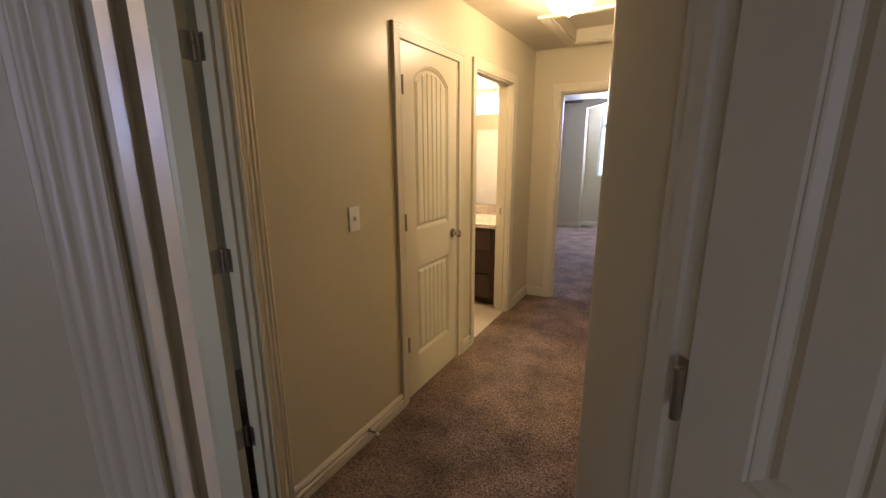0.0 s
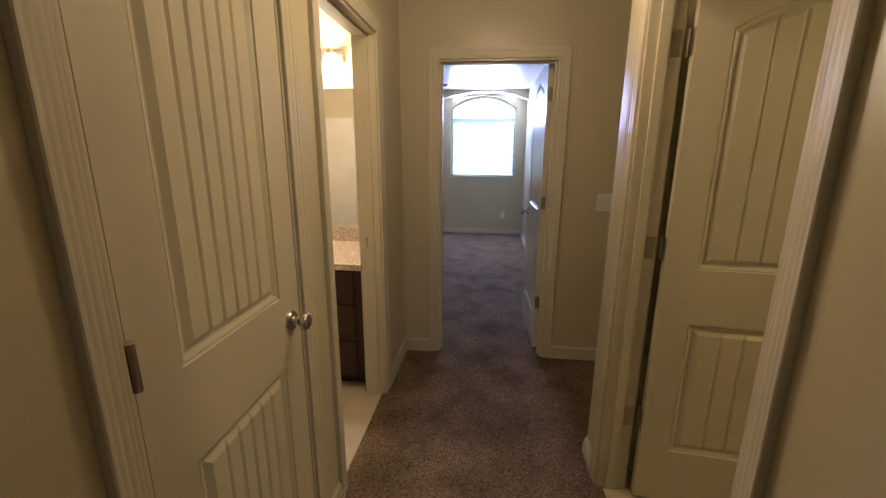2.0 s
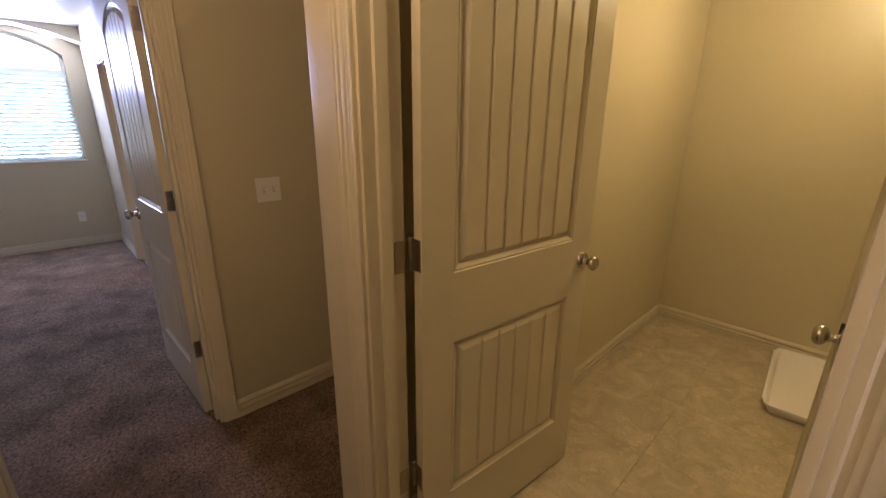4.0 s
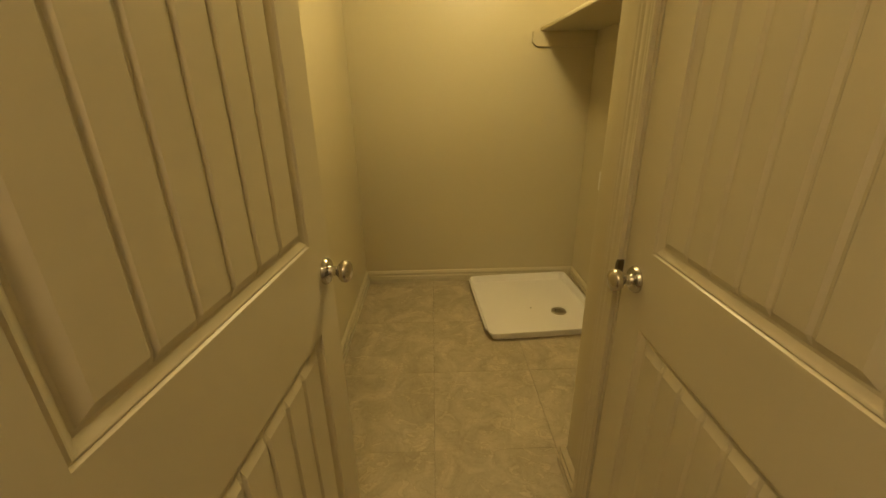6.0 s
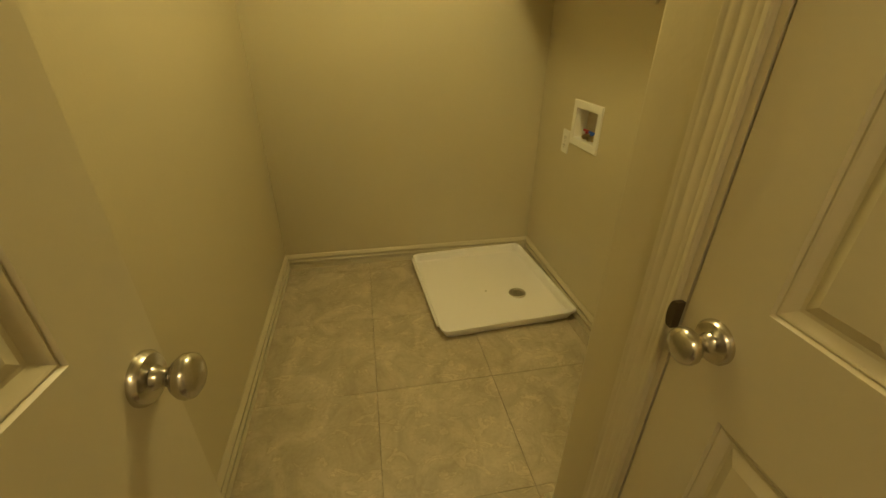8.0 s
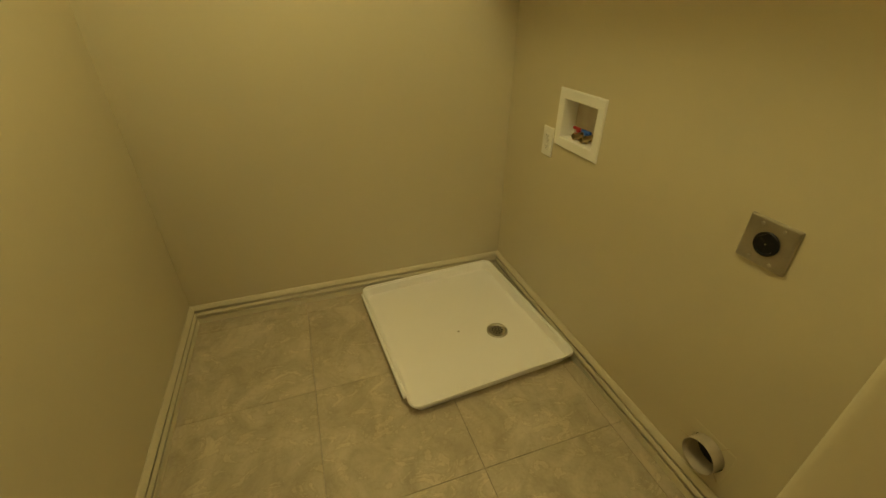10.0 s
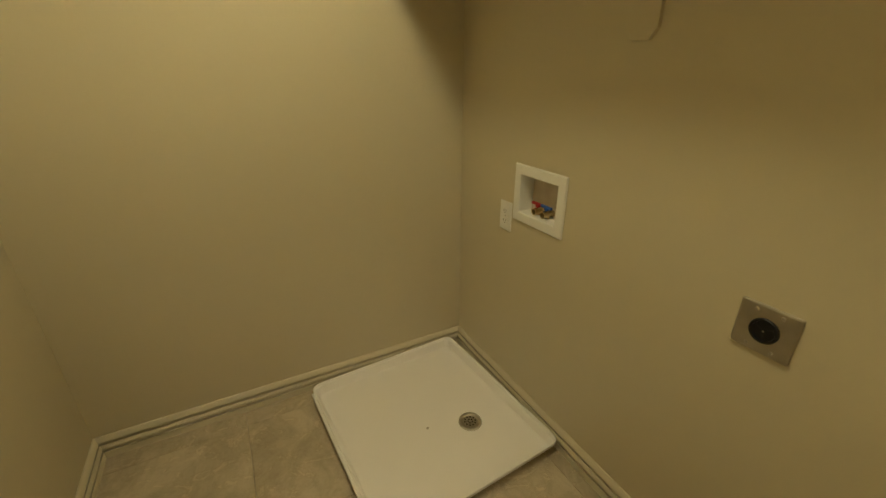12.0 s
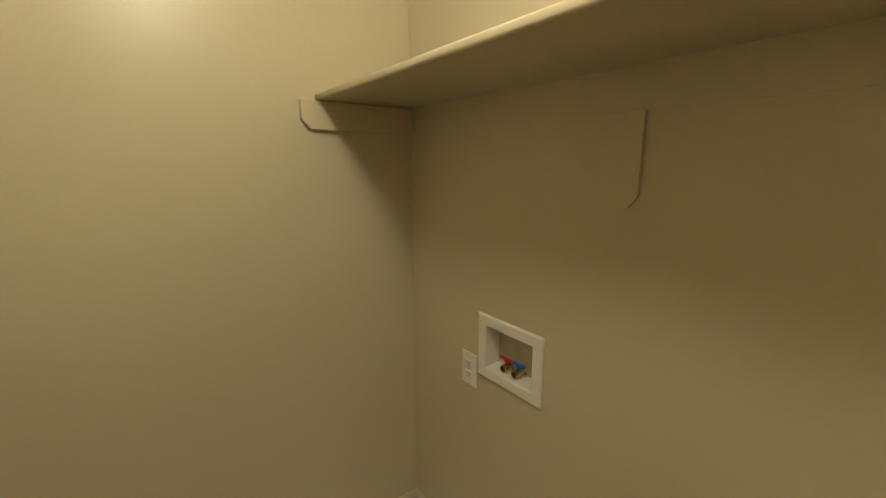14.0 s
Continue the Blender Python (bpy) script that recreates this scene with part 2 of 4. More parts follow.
def finish(bm, name, mat, smooth=False):
    bmesh.ops.recalc_face_normals(bm, faces=bm.faces[:])
    me = bpy.data.meshes.new(name)
    bm.to_mesh(me)
    bm.free()
    me.materials.append(mat)
    if smooth:
        for p in me.polygons:
            p.use_smooth = True
        me.set_sharp_from_angle(angle=radians(38))
    return me


def part(name, bm, mat, parent, label="", m=None, smooth=False):
    ob = new(name, finish(bm, name, mat, smooth))
    ob.parent = parent
    if m is not None:
        ob.matrix_basis = m
    if label:
        tagged(ob, label)
    return ob


def solid(name, bm, mat, label, category, kind="", m=None, smooth=False, group=""):
    ob = new(name, finish(bm, name, mat, smooth))
    if m is not None:
        ob.matrix_basis = m
    return tagged(ob, label, category, group, kind)


def thing(name, label, category, m=None, kind="", group=""):
    ob = new(name)
    ob.empty_display_size = 0.1
    if m is not None:
        ob.matrix_basis = m
    return tagged(ob, label, category, group, kind)


# ---------------------------------------------------------------- plan
WX, EX, T = -0.787, 0.338, 0.115
NY, CZ = 4.44, 2.41
HEAD, HEADW = 2.036, 2.052
LX0, LX1, LY0, LY1 = 0.453, 3.135, 1.835, 3.39
CX, CY = 1.472, 2.392
BX1, BY1, BZ = 0.40, 8.95, 2.415
U, N = Vector((0.766, 0.643)), Vector((-0.643, 0.766))
A = Vector((-0.125, 0.66))
D = A + 0.818 * U
C = Vector((EX, 1.435))


def holes(length, z1, openings):
    """Boxes (s0, s1, z0, z1) that fill a wall of that length round its openings (s0, s1, z0, z1)."""
    out, at = [], 0.0
    for s0, s1, a, b in sorted(openings):
        out.append((at, s0, 0, z1))
        if a > 0:
            out.append((s0, s1, 0, a))
        if b < z1:
            out.append((s0, s1, b, z1))
        at = s1
    out.append((at, length, 0, z1))
    return [r for r in out if r[1] - r[0] > 1e-4]


def wall_x(name, y0, y1, x0, x1, z1=CZ, openings=(), mat=None, label="tan painted wall with fine orange peel texture"):
    rows = [(x0 + a, x0 + b, y0, y1, c, d) for a, b, c, d in holes(x1 - x0, z1, [(p - x0, q - x0, r, s) for p, q, r, s in openings])]
    return solid(name, boxes(*rows), mat or PAINT, label, "wall", "structure")


def wall_y(name, x0, x1, y0, y1, z1=CZ, openings=(), mat=None, label="tan painted wall with fine orange peel texture"):
    rows = [(x0, x1, y0 + a, y0 + b, c, d) for a, b, c, d in holes(y1 - y0, z1, [(p - y0, q - y0, r, s) for p, q, r, s in openings])]
    return solid(name, boxes(*rows), mat or PAINT, label, "wall", "structure")


H = 2.8
RX, RY = -1.11, 8.71
wall_y("wall_hall_west", WX - T, WX, -0.05, NY, CZ, [(0.45, 1.25, 0, HEADW), (2.187, 2.847, 0, HEADW), (3.106, 3.859, 0, HEADW)])
wall_x("wall_hall_north", NY, NY + T, WX - T, 2.7, H, [(-0.540, 0.230, 0, HEAD)])
wall_y("wall_hall_east", EX, LX0, C.y + 0.03, 3.42, CZ, [(2.393, 3.268, 0, HEAD)])
wall_x("wall_laundry_north", LY1, 3.485, LX0, LX1 + T, CZ)
# rounded end of the east wall
bm = boxes((EX, LX0, 3.42, 3.485, 0, CZ))
bmesh.ops.bevel(bm, geom=[e for e in bm.edges if all(abs(v.co.x - EX) < 1e-5 and v.co.y > 3.48 for v in e.verts)], offset=0.02, segments=5, affect="EDGES", profile=0.5)
solid("wall_hall_corner", bm, PAINT, "tan painted wall end with rounded drywall corner", "wall", "structure", smooth=True)
wall_y("wall_laundry_east", LX1, LX1 + T, LY0 - T, LY1, CZ)
wall_x("wall_laundry_south", LY0 - T, LY0, CX, LX1, CZ, [(1.731, 1.835, 0.142, 0.246), (2.514, 2.708, 0.844, 0.996)])
wall_x("wall_laundry_closet", CY - T, CY, LX0, CX - 0.06, CZ, [(0.503, 1.268, 0, HEAD)])
bm = boxes((CX - 0.06, CX, LY0, CY, 0, CZ))
bmesh.ops.bevel(bm, geom=[e for e in bm.edges if all(abs(v.co.x - CX) < 1e-5 and abs(v.co.y - CY) < 1e-5 for v in e.verts)], offset=0.015, segments=4, affect="EDGES", profile=0.5)
solid("wall_laundry_corner", bm, PAINT, "tan painted wall corner beside the dryer space", "wall", "structure", smooth=True)
# angled doorway at the start
D2 = D - T * N
E2 = D2 + 0.8 * U
CD = (D - C).normalized()
nose = [C + Vector((0, 0.03)), C + Vector((0, 0.014)) + 0.0004 * CD, C + Vector((0, 0.006)) + 0.002 * CD, C + Vector((0, 0.002)) + 0.006 * CD, C + 0.014 * CD, C + 0.024 * CD]
solid("wall_angled_right", prism([tuple(p) for p in nose] + [tuple(D), tuple(D2), tuple(E2), (E2.x, E2.y + 0.1), (LX0, C.y + 0.03)], 0, CZ), PAINT, "tan painted angled wall beside bedroom door", "wall", "structure", smooth=True)
W2 = A - 0.93 * U
solid("wall_angled_left", prism([tuple(A), tuple(W2), tuple(W2 - T * N), tuple(A - T * N)], 0, CZ), PAINT, "tan painted angled wall", "wall", "structure")
solid("wall_angled_header", prism([tuple(A), tuple(A - T * N), tuple(D2), tuple(D)], HEAD, CZ), PAINT, "tan painted wall over the bedroom door", "wall", "structure")
wall_x("wall_start_north", E2.y, E2.y + T, E2.x, 2.7, CZ)
wall_y("wall_start_east", 2.7, 2.7 + T, -2.6, 1.62, CZ)
wall_y("wall_passage_end", 2.7, 2.7 + T, 3.485, NY, CZ)
# Two unseen openings added in this wall, to let sky light in.
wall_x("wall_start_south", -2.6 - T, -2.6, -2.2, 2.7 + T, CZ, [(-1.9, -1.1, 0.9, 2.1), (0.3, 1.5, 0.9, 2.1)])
wall_y("wall_start_west", -0.94, -0.9, -2.6, -0.05, CZ)
wall_y("wall_west_room", -2.05 - T, -2.05, -2.6, 2.95, CZ)
wall_x("wall_west_room_north", 1.95, 2.05, -2.05, WX - T, CZ)
wall_x("wall_bath_south", 2.95, 3.05, -3.3, WX - T, CZ)
wall_y("wall_bath_west", -3.3 - T, -3.3, 2.95, NY + T, CZ)
wall_x("wall_bath_north", NY, NY + T, -3.3, WX - T, H)
wall_y("wall_bedroom_east", BX1, BX1 + T, NY + T, BY1 + T, H, [(7.05, 7.81, 0, 1.985)])
wall_x("wall_ensuite_north", 8.3, 8.3 + T, BX1 + T, 2.1, H)
wall_x("wall_ensuite_south", 6.5 - T, 6.5, BX1 + T, 2.1, H)
wall_y("wall_ensuite_east", 2.1, 2.1 + T, 6.5 - T, 8.3 + T, H)
wall_y("wall_bedroom_west", -3.4 - T, -3.4, NY, BY1 + T, H)
wall_x("wall_bedroom_north", RY, BY1 + T, -3.4, RX, H)

# window wall with an arched opening
WXA, WXB, WZA, WZS, WZT = -0.875, 0.232, 1.0, 2.145, 2.342


def arch(x, x0, x1, spring, top):
    """Height of a segmental arch at x."""
    half, rise = (x1 - x0) / 2, top - spring
    r = (half * half + rise * rise) / (2 * rise)
    d = x - (x0 + x1) / 2
    return top - r + math.sqrt(max(0.0, r * r - d * d))


bm = boxes((RX, WXA, BY1, BY1 + T, 0, H), (WXB, BX1, BY1, BY1 + T, 0, H), (WXA, WXB, BY1, BY1 + T, 0, WZA))
for k in range(24):
    xa, xb = WXA + (WXB - WXA) * k / 24, WXA + (WXB - WXA) * (k + 1) / 24
    za, zb = arch(xa, WXA, WXB, WZS, WZT), arch(xb, WXA, WXB, WZS, WZT)
    v = [bm.verts.new(p) for p in ((xa, BY1, za), (xb, BY1, zb), (xb, BY1, H), (xa, BY1, H), (xa, BY1 + T, za), (xb, BY1 + T, zb), (xb, BY1 + T, H), (xa, BY1 + T, H))]
    for f in ((0, 1, 2, 3), (4, 7, 6, 5), (0, 4, 5, 1)):
        bm.faces.new([v[i] for i in f])
solid("wall_window", bm, PAINT, "painted bedroom wall with an arched window opening", "wall", "structure")
# shallow peaked head of the window recess
bm = bmesh.new()
shape = [(RX, H), (RX, 2.27), (-0.76, 2.335), (-0.47, 2.385), (-0.10, 2.385), (0.16, 2.335), (BX1, 2.262), (BX1, H)]
lo, hi = [bm.verts.new((x, RY, z)) for x, z in shape], [bm.verts.new((x, BY1, z)) for x, z in shape]
bm.faces.new(lo), bm.faces.new(hi[::-1])
for k in range(len(shape)):
    j = (k + 1) % len(shape)
    bm.faces.new((lo[k], hi[k], hi[j], lo[j]))
solid("wall_recess_head", bm, PAINT, "painted peaked head over the window recess", "wall", "structure")

# ceilings and floors
HX0, HX1, HY0, HY1 = -0.40, 0.16, 3.50, 4.30
bm = boxes((-3.4, HX0, -2.7, NY, CZ, CZ + 0.1), (HX1, 3.3, -2.7, NY, CZ, CZ + 0.1), (HX0, HX1, -2.7, HY0, CZ, CZ + 0.1), (HX0, HX1, HY1, NY, CZ, CZ + 0.1))
solid("ceiling", bm, CEIL, "textured tan ceiling", "ceiling", "structure")
solid("ceiling_bedroom", boxes((-3.5, 2.3, NY + T, 9.3, BZ, BZ + 0.1)), CEIL, "textured bedroom ceiling", "ceiling", "structure")

TX = [LX0 - 0.09, 1.064, 1.556, 2.048, 2.541, 3.033, LX1]
TY = [LY0, 1.905, 2.397, 2.890, LY1]


def carpet(name, x0, x1, y0, y1, step):
    """A sheet of tufted pile with real relief."""
    nx, ny = max(2, int((x1 - x0) / step)), max(2, int((y1 - y0) / step))
    rng = np.random.default_rng(7)
    gx, gy = np.meshgrid(np.linspace(x0, x1, nx), np.linspace(y0, y1, ny))
    gz = rng.uniform(-min(0.008, 0.0035 + 0.2 * step), 0.0, gx.shape)
    co = np.stack([gx + rng.uniform(-0.3, 0.3, gx.shape) * step, gy + rng.uniform(-0.3, 0.3, gx.shape) * step, gz], -1).reshape(-1, 3)
    i = (np.arange(ny - 1)[:, None] * nx + np.arange(nx - 1)[None]).ravel()
    me = bpy.data.meshes.new(name)
    me.from_pydata(co.tolist(), [], np.stack([i, i + 1, i + nx + 1, i + nx], -1).tolist())
    me.materials.append(CARPET)
    return tagged(new(name, me), "brown mottled frieze carpet, vacuum marks", "carpet", kind="structure")


solid("floor", boxes((-3.5, 3.3, -2.7, 9.6, -0.12, -0.03)), GROUT, "floor slab under the coverings", "floor", "structure")
carpet("floor_carpet_hall", WX - 0.02, EX + 0.09, 0.2, NY + 0.06, 0.006)
carpet("floor_carpet_start", -2.05, 2.7, -2.6, 0.2, 0.03)
carpet("floor_carpet_west", -2.05, WX - 0.02, 0.2, 2.0, 0.02)
carpet("floor_carpet_start_side", EX + 0.09, 2.7, 0.2, 1.6, 0.03)
carpet("floor_carpet_passage", EX + 0.09, 2.7, 3.44, NY, 0.012)
carpet("floor_carpet_bedroom", -3.4, BX1, NY + 0.06, BY1, 0.016)
solid("floor_bath", boxes((-3.3, WX - 0.022, 3.05, NY, -0.03, 0.0)), BATHTILE, "beige bathroom floor tile", "floor", "structure")
solid("floor_ensuite", boxes((BX1 + 0.03, 2.1, 6.5, 8.3, -0.03, 0.0)), BATHTILE, "beige tile floor of the second bath", "floor", "structure")
solid("floor_closet", boxes((LX0, CX - 0.06, C.y + 0.1, CY - 0.03, -0.03, -0.004)), BATHTILE, "closet floor", "floor", "structure")

# ---------------------------------------------------------------- trim
CASING = [(0, 0), (0, 0.0095), (0.0025, 0.0118), (0.0080, 0.0118), (0.0105, 0.0107), (0.0130, 0.0117), (0.0175, 0.0124), (0.0202, 0.0114), (0.0230, 0.0127), (0.0345, 0.0152), (0.0375, 0.0139), (0.0400, 0.0141), (0.0430, 0.0165), (0.0500, 0.0180), (0.0530, 0.0168), (0.0555, 0.0171), (0.0585, 0.0190), (0.0640, 0.0190), (0.0670, 0.0165), (0.0670, 0)]
BASE = [(0.001, 0), (0.0200, 0), (0.0195, 0.0270), (0.0215, 0.0295), (0.0200, 0.0318), (0.008, 0.0240), (0.001, 0.0435), (0.0195, 0.0440), (0.0195, 0.0475), (0.0140, 0.0575), (0.0125, 0.0580), (0.004, 0.0510), (0.0008, 0.0695), (0.0145, 0.0700), (0.0140, 0.0740), (0.0075, 0.0875), (0.0040, 0.092), (0.0, 0.092)]


def frame_m(origin, right, out):
    """Pose whose x runs along a wall, y out of it and z up, with its foot at origin."""
    r, o = Vector((*right, 0)).normalized(), Vector((*out, 0)).normalized()
    return Matrix(((r.x, o.x, 0, origin[0]), (r.y, o.y, 0, origin[1]), (0, 0, 1, 0), (0, 0, 0, 1)))


def casing_mesh(w, h, left=True, right=True):
    """Mitred casing round an opening of that width and height, in the plane y = 0, proud along +y."""
    bm = bmesh.new()
    path = ([(0.0, 0.0)] if left else []) + [(0.0, h), (w, h)] + ([(w, 0.0)] if right else [])
    sweep(bm, path, CASING)
    for v in bm.verts:
        v.co = Vector((v.co.x, v.co.z, v.co.y))
    return bm


def door_frame(name, w, h, depth, m, label, sides=((1, True, True), (-1, True, True)), stop=0.04):
    """A lined opening: jambs, stops and casings. The pose's foot is at the near lower left corner, the wall runs from y = 0 to -depth."""
    f = thing(name, label, "door frame", m, "structure")
    part("jamb", boxes((0, 0.018, -depth, 0, 0, h)), TRIM, f)
    part("jamb", boxes((w - 0.018, w, -depth, 0, 0, h)), TRIM, f)
    part("head_jamb", boxes((0.018, w - 0.018, -depth, 0, h - 0.018, h)), TRIM, f)
    part("stop", boxes((0.018, 0.030, -stop - 0.035, -stop, 0, h - 0.030)), TRIM, f)
    part("stop", boxes((w - 0.030, w - 0.018, -stop - 0.035, -stop, 0, h - 0.030)), TRIM, f)
    part("stop", boxes((0.018, w - 0.018, -stop - 0.035, -stop, h - 0.030, h - 0.018)), TRIM, f)
    for side, lf, rt in sides:
        bm = casing_mesh(w - 0.012, h - 0.006, lf, rt)
        mm = Matrix.Translation((0.006, 0.0005, 0)) if side > 0 else Matrix.Translation((0.006, -depth - 0.0005, 0)) @ Matrix.Diagonal((1, -1, 1, 1))
        bmesh.ops.transform(bm, matrix=mm, verts=bm.verts[:])
        part("casing", bm, TRIM, f, smooth=True)
    return f


def panel_outline(i, x0, x1, z0, z1, rise):
    """Points of a panel's edge, drawn in by i: square below, arched above if rise is given."""
    a, b, lo = x0 + i, x1 - i, z0 + i
    if not rise:
        return [(a, lo), (b, lo), (b, z1 - i), (a, z1 - i)]
    half = (x1 - x0) / 2
    r = (half * half + rise * rise) / (2 * rise)
    cx, cz = (x0 + x1) / 2, z1 - r
    pts = [(a, lo), (b, lo)]
    for k in range(15):
        x = b + (a - b) * k / 14
        pts.append((x, cz + math.sqrt(max(1e-6, (r - i) ** 2 - (x - cx) ** 2))))
    return pts


def panel_mesh(x0, x1, z0, z1, rise, t, grooves=5):
    """Both faces of a moulded panel: a sunk edge, a raised bevel and a boarded field with grooves."""
    bm = bmesh.new()
    for side in (1, -1):
        y = lambda d: side * (t / 2 - d)  # noqa: E731
        loops = []
        for i, d in ((0, 0), (0.003, 0.0048), (0.0065, 0.0030), (0.0095, 0.0042), (0.020, 0.0115), (0.025, 0.0115)):
            loops.append([bm.verts.new((x, y(d), z)) for x, z in panel_outline(i, x0, x1, z0, z1, rise)])
        for a, b in zip(loops, loops[1:]):
            for k in range(len(a)):
                j = (k + 1) % len(a)
                bm.faces.new((a[k], a[j], b[j], b[k]))
        i = 0.042
        k0 = 0.025
        xs = []
        for g in range(grooves + 2):
            xg = x0 + i + (x1 - x0 - 2 * i) * g / (grooves + 1)
            xs += [(xg, 0.0015)] if g in (0, grooves + 1) else [(xg - 0.0085, 0.0015), (xg - 0.002, 0.0062), (xg + 0.002, 0.0062), (xg + 0.0085, 0.0015)]
        half = (x1 - x0) / 2
        r = (half * half + rise * rise) / (2 * rise) if rise else 0
        cx, cz = (x0 + x1) / 2, z1 - r
        cols = []
        for x, d in xs:
            top = cz + math.sqrt(max(1e-6, (r - i) ** 2 - (x - cx) ** 2)) if rise else z1 - i
            out = cz + math.sqrt(max(1e-6, (r - k0) ** 2 - (x - cx) ** 2)) if rise else z1 - k0
            cols.append([bm.verts.new(p) for p in ((x, y(0.0115), z0 + k0), (x, y(d), z0 + i), (x, y(d), top), (x, y(0.0115), out))])
        for a, b in zip(cols, cols[1:]):
            for q in range(3):
                bm.faces.new((a[q], b[q], b[q + 1], a[q + 1]))
        for xe, col in ((x0 + k0, cols[0]), (x1 - k0, cols[-1])):
            ze = cz + math.sqrt(max(1e-6, (r - k0) ** 2 - (xe - cx) ** 2)) if rise else z1 - k0
            e0, e1 = bm.verts.new((xe, y(0.0115), z0 + k0)), bm.verts.new((xe, y(0.0115), ze))
            bm.faces.new((e0, col[0], col[1]))
            bm.faces.new((e0, col[1], col[2], e1))
            bm.faces.new((e1, col[2], col[3]))
    return bm


def knob_mesh(side):
    prof = [(0.0, 0.0), (0.033, 0.0), (0.033, 0.004), (0.029, 0.010), (0.015, 0.013), (0.012, 0.018), (0.0115, 0.028), (0.014, 0.033), (0.021, 0.037), (0.0265, 0.044), (0.0275, 0.050), (0.0255, 0.057), (0.019, 0.062), (0.008, 0.0645), (0.0, 0.065)]
    return lathe(prof, 28, m=pose(0, 0, 0, -90 * side, 0, 0))


def door(name, w, m, label, hinge_left=True, knob=True, swing=1, h=2.010, knob_z=0.944, hinges=True, up0=1.032, backset=0.062):
    """A two-panel arched plank door, hung on the line x = 0. It runs along +x, its middle at y = 0. swing: the face (+y or -y) on which the hinge knuckles lie."""
    t = 0.035
    d = thing(name, label, "door", m, "structure")
    st = 0.112
    x0, x1 = st, w - st
    lo, up = (0.242, 0.812), (up0, h - 0.075)
    rise = 0.085
    bm = bmesh.new()
    for side in (1, -1):
        y = side * t / 2
        quads = [(0, x0, 0, h), (x1, w, 0, h), (x0, x1, 0, lo[0]), (x0, x1, lo[1], up[0])]
        for a, b, c, e in quads:
            v = [bm.verts.new(p) for p in ((a, y, c), (b, y, c), (b, y, e), (a, y, e))]
            bm.faces.new(v)
        pts = panel_outline(0, x0, x1, up[0], up[1], rise)[2:]
        for (xa, za), (xb, zb) in zip(pts, pts[1:]):
            bm.faces.new([bm.verts.new(p) for p in ((xb, y, zb), (xa, y, za), (xa, y, h), (xb, y, h))])
    for q in (((0, 0), (0, h)), ((w, 0), (w, h))):
        (xa, za), (xb, zb) = q
        bm.faces.new([bm.verts.new(p) for p in ((xa, -t / 2, za), (xa, t / 2, za), (xb, t / 2, zb), (xb, -t / 2, zb))])
    for z in (0, h):
        bm.faces.new([bm.verts.new(p) for p in ((0, -t / 2, z), (w, -t / 2, z), (w, t / 2, z), (0, t / 2, z))])
    bmesh.ops.remove_doubles(bm, verts=bm.verts[:], dist=1e-5)
    part("leaf", bm, TRIM, d)
    part("upper_panel", panel_mesh(x0, x1, up[0], up[1], rise, t), TRIM, d)
    part("lower_panel", panel_mesh(x0, x1, lo[0], lo[1], 0, t), TRIM, d)
    if knob:
        for side in (1, -1):
            part("door_knob", knob_mesh(side), NICKEL, d, "round satin nickel door knob", Matrix.Translation((w - backset, side * t / 2, knob_z)), True)
        part("latch_plate", rounded(w - 0.001, w + 0.001, -0.0125, 0.0125, knob_z - 0.028, knob_z + 0.028, 0.0008, 1), NICKEL, d)
    if hinges:
        for z in (0.36, 1.10, 1.82):
            ys = swing * (t / 2)
            hg = part("hinge", lathe([(0, -0.049), (0.0050, -0.047), (0.0080, -0.045), (0.0080, 0.045), (0.0050, 0.047), (0, 0.049)], 12, m=pose(-0.004, ys + swing * 0.0105, z)), HINGE, d, "satin nickel door hinge", smooth=True)
            part("hinge_leaf", rounded(-0.002, 0.0005, min(ys, ys - swing * 0.030), max(ys, ys - swing * 0.030), z - 0.044, z + 0.044, 0.0005, 1), HINGE, hg)
    return d


def hinge_plates(frame_ob, x, y0, y1):
    """The hinge leaves let into a jamb."""
    for z in (0.372, 1.112, 1.832):
        part("hinge_plate", rounded(x - 0.001, x + 0.0015, y0, y1, z - 0.044, z + 0.044, 0.001, 1), HINGE, frame_ob, "satin nickel hinge leaf")


def baseboard(path, label="cream painted ribbed baseboard"):
    """A ribbed skirting along a path that keeps the room to its left."""
    return solid("baseboard", sweep(bmesh.new(), path, BASE), TRIM, label, "baseboard", "structure")


CW = 0.061
# hall, west side
f = door_frame("door_frame_1", 0.80, HEADW, T, frame_m((WX, 1.25), (0, -1), (1, 0)), "cream painted door frame of the west room", stop=0.036)
hinge_plates(f, 0.0185, -T + 0.002, -T + 0.034)
door("door_1", 0.748, pose(WX - T - 0.012, 1.190, 0.012, 0, 0, 181), "open cream two-panel plank door in the west room", swing=-1, h=2.026)
door_frame("door_frame_2", 0.66, HEADW, T, frame_m((WX, 2.847), (0, -1), (1, 0)), "cream painted frame of the hall closet door", ((1, True, True),), stop=0.037)
door("door_2", 0.616, pose(WX - 0.0185, 2.208, 0.012, 0, 0, 90), "closed cream arched plank closet door", swing=-1, h=2.026)
f = door_frame("door_frame_3", 0.753, HEADW, T, frame_m((WX, 3.859), (0, -1), (1, 0)), "cream painted frame of the bathroom doorway", stop=0.036)
part("strike_plate", rounded(0.0165, 0.0195, -0.085, -0.055, 0.93, 0.99, 0.001, 1), NICKEL, f, "satin nickel strike plate")
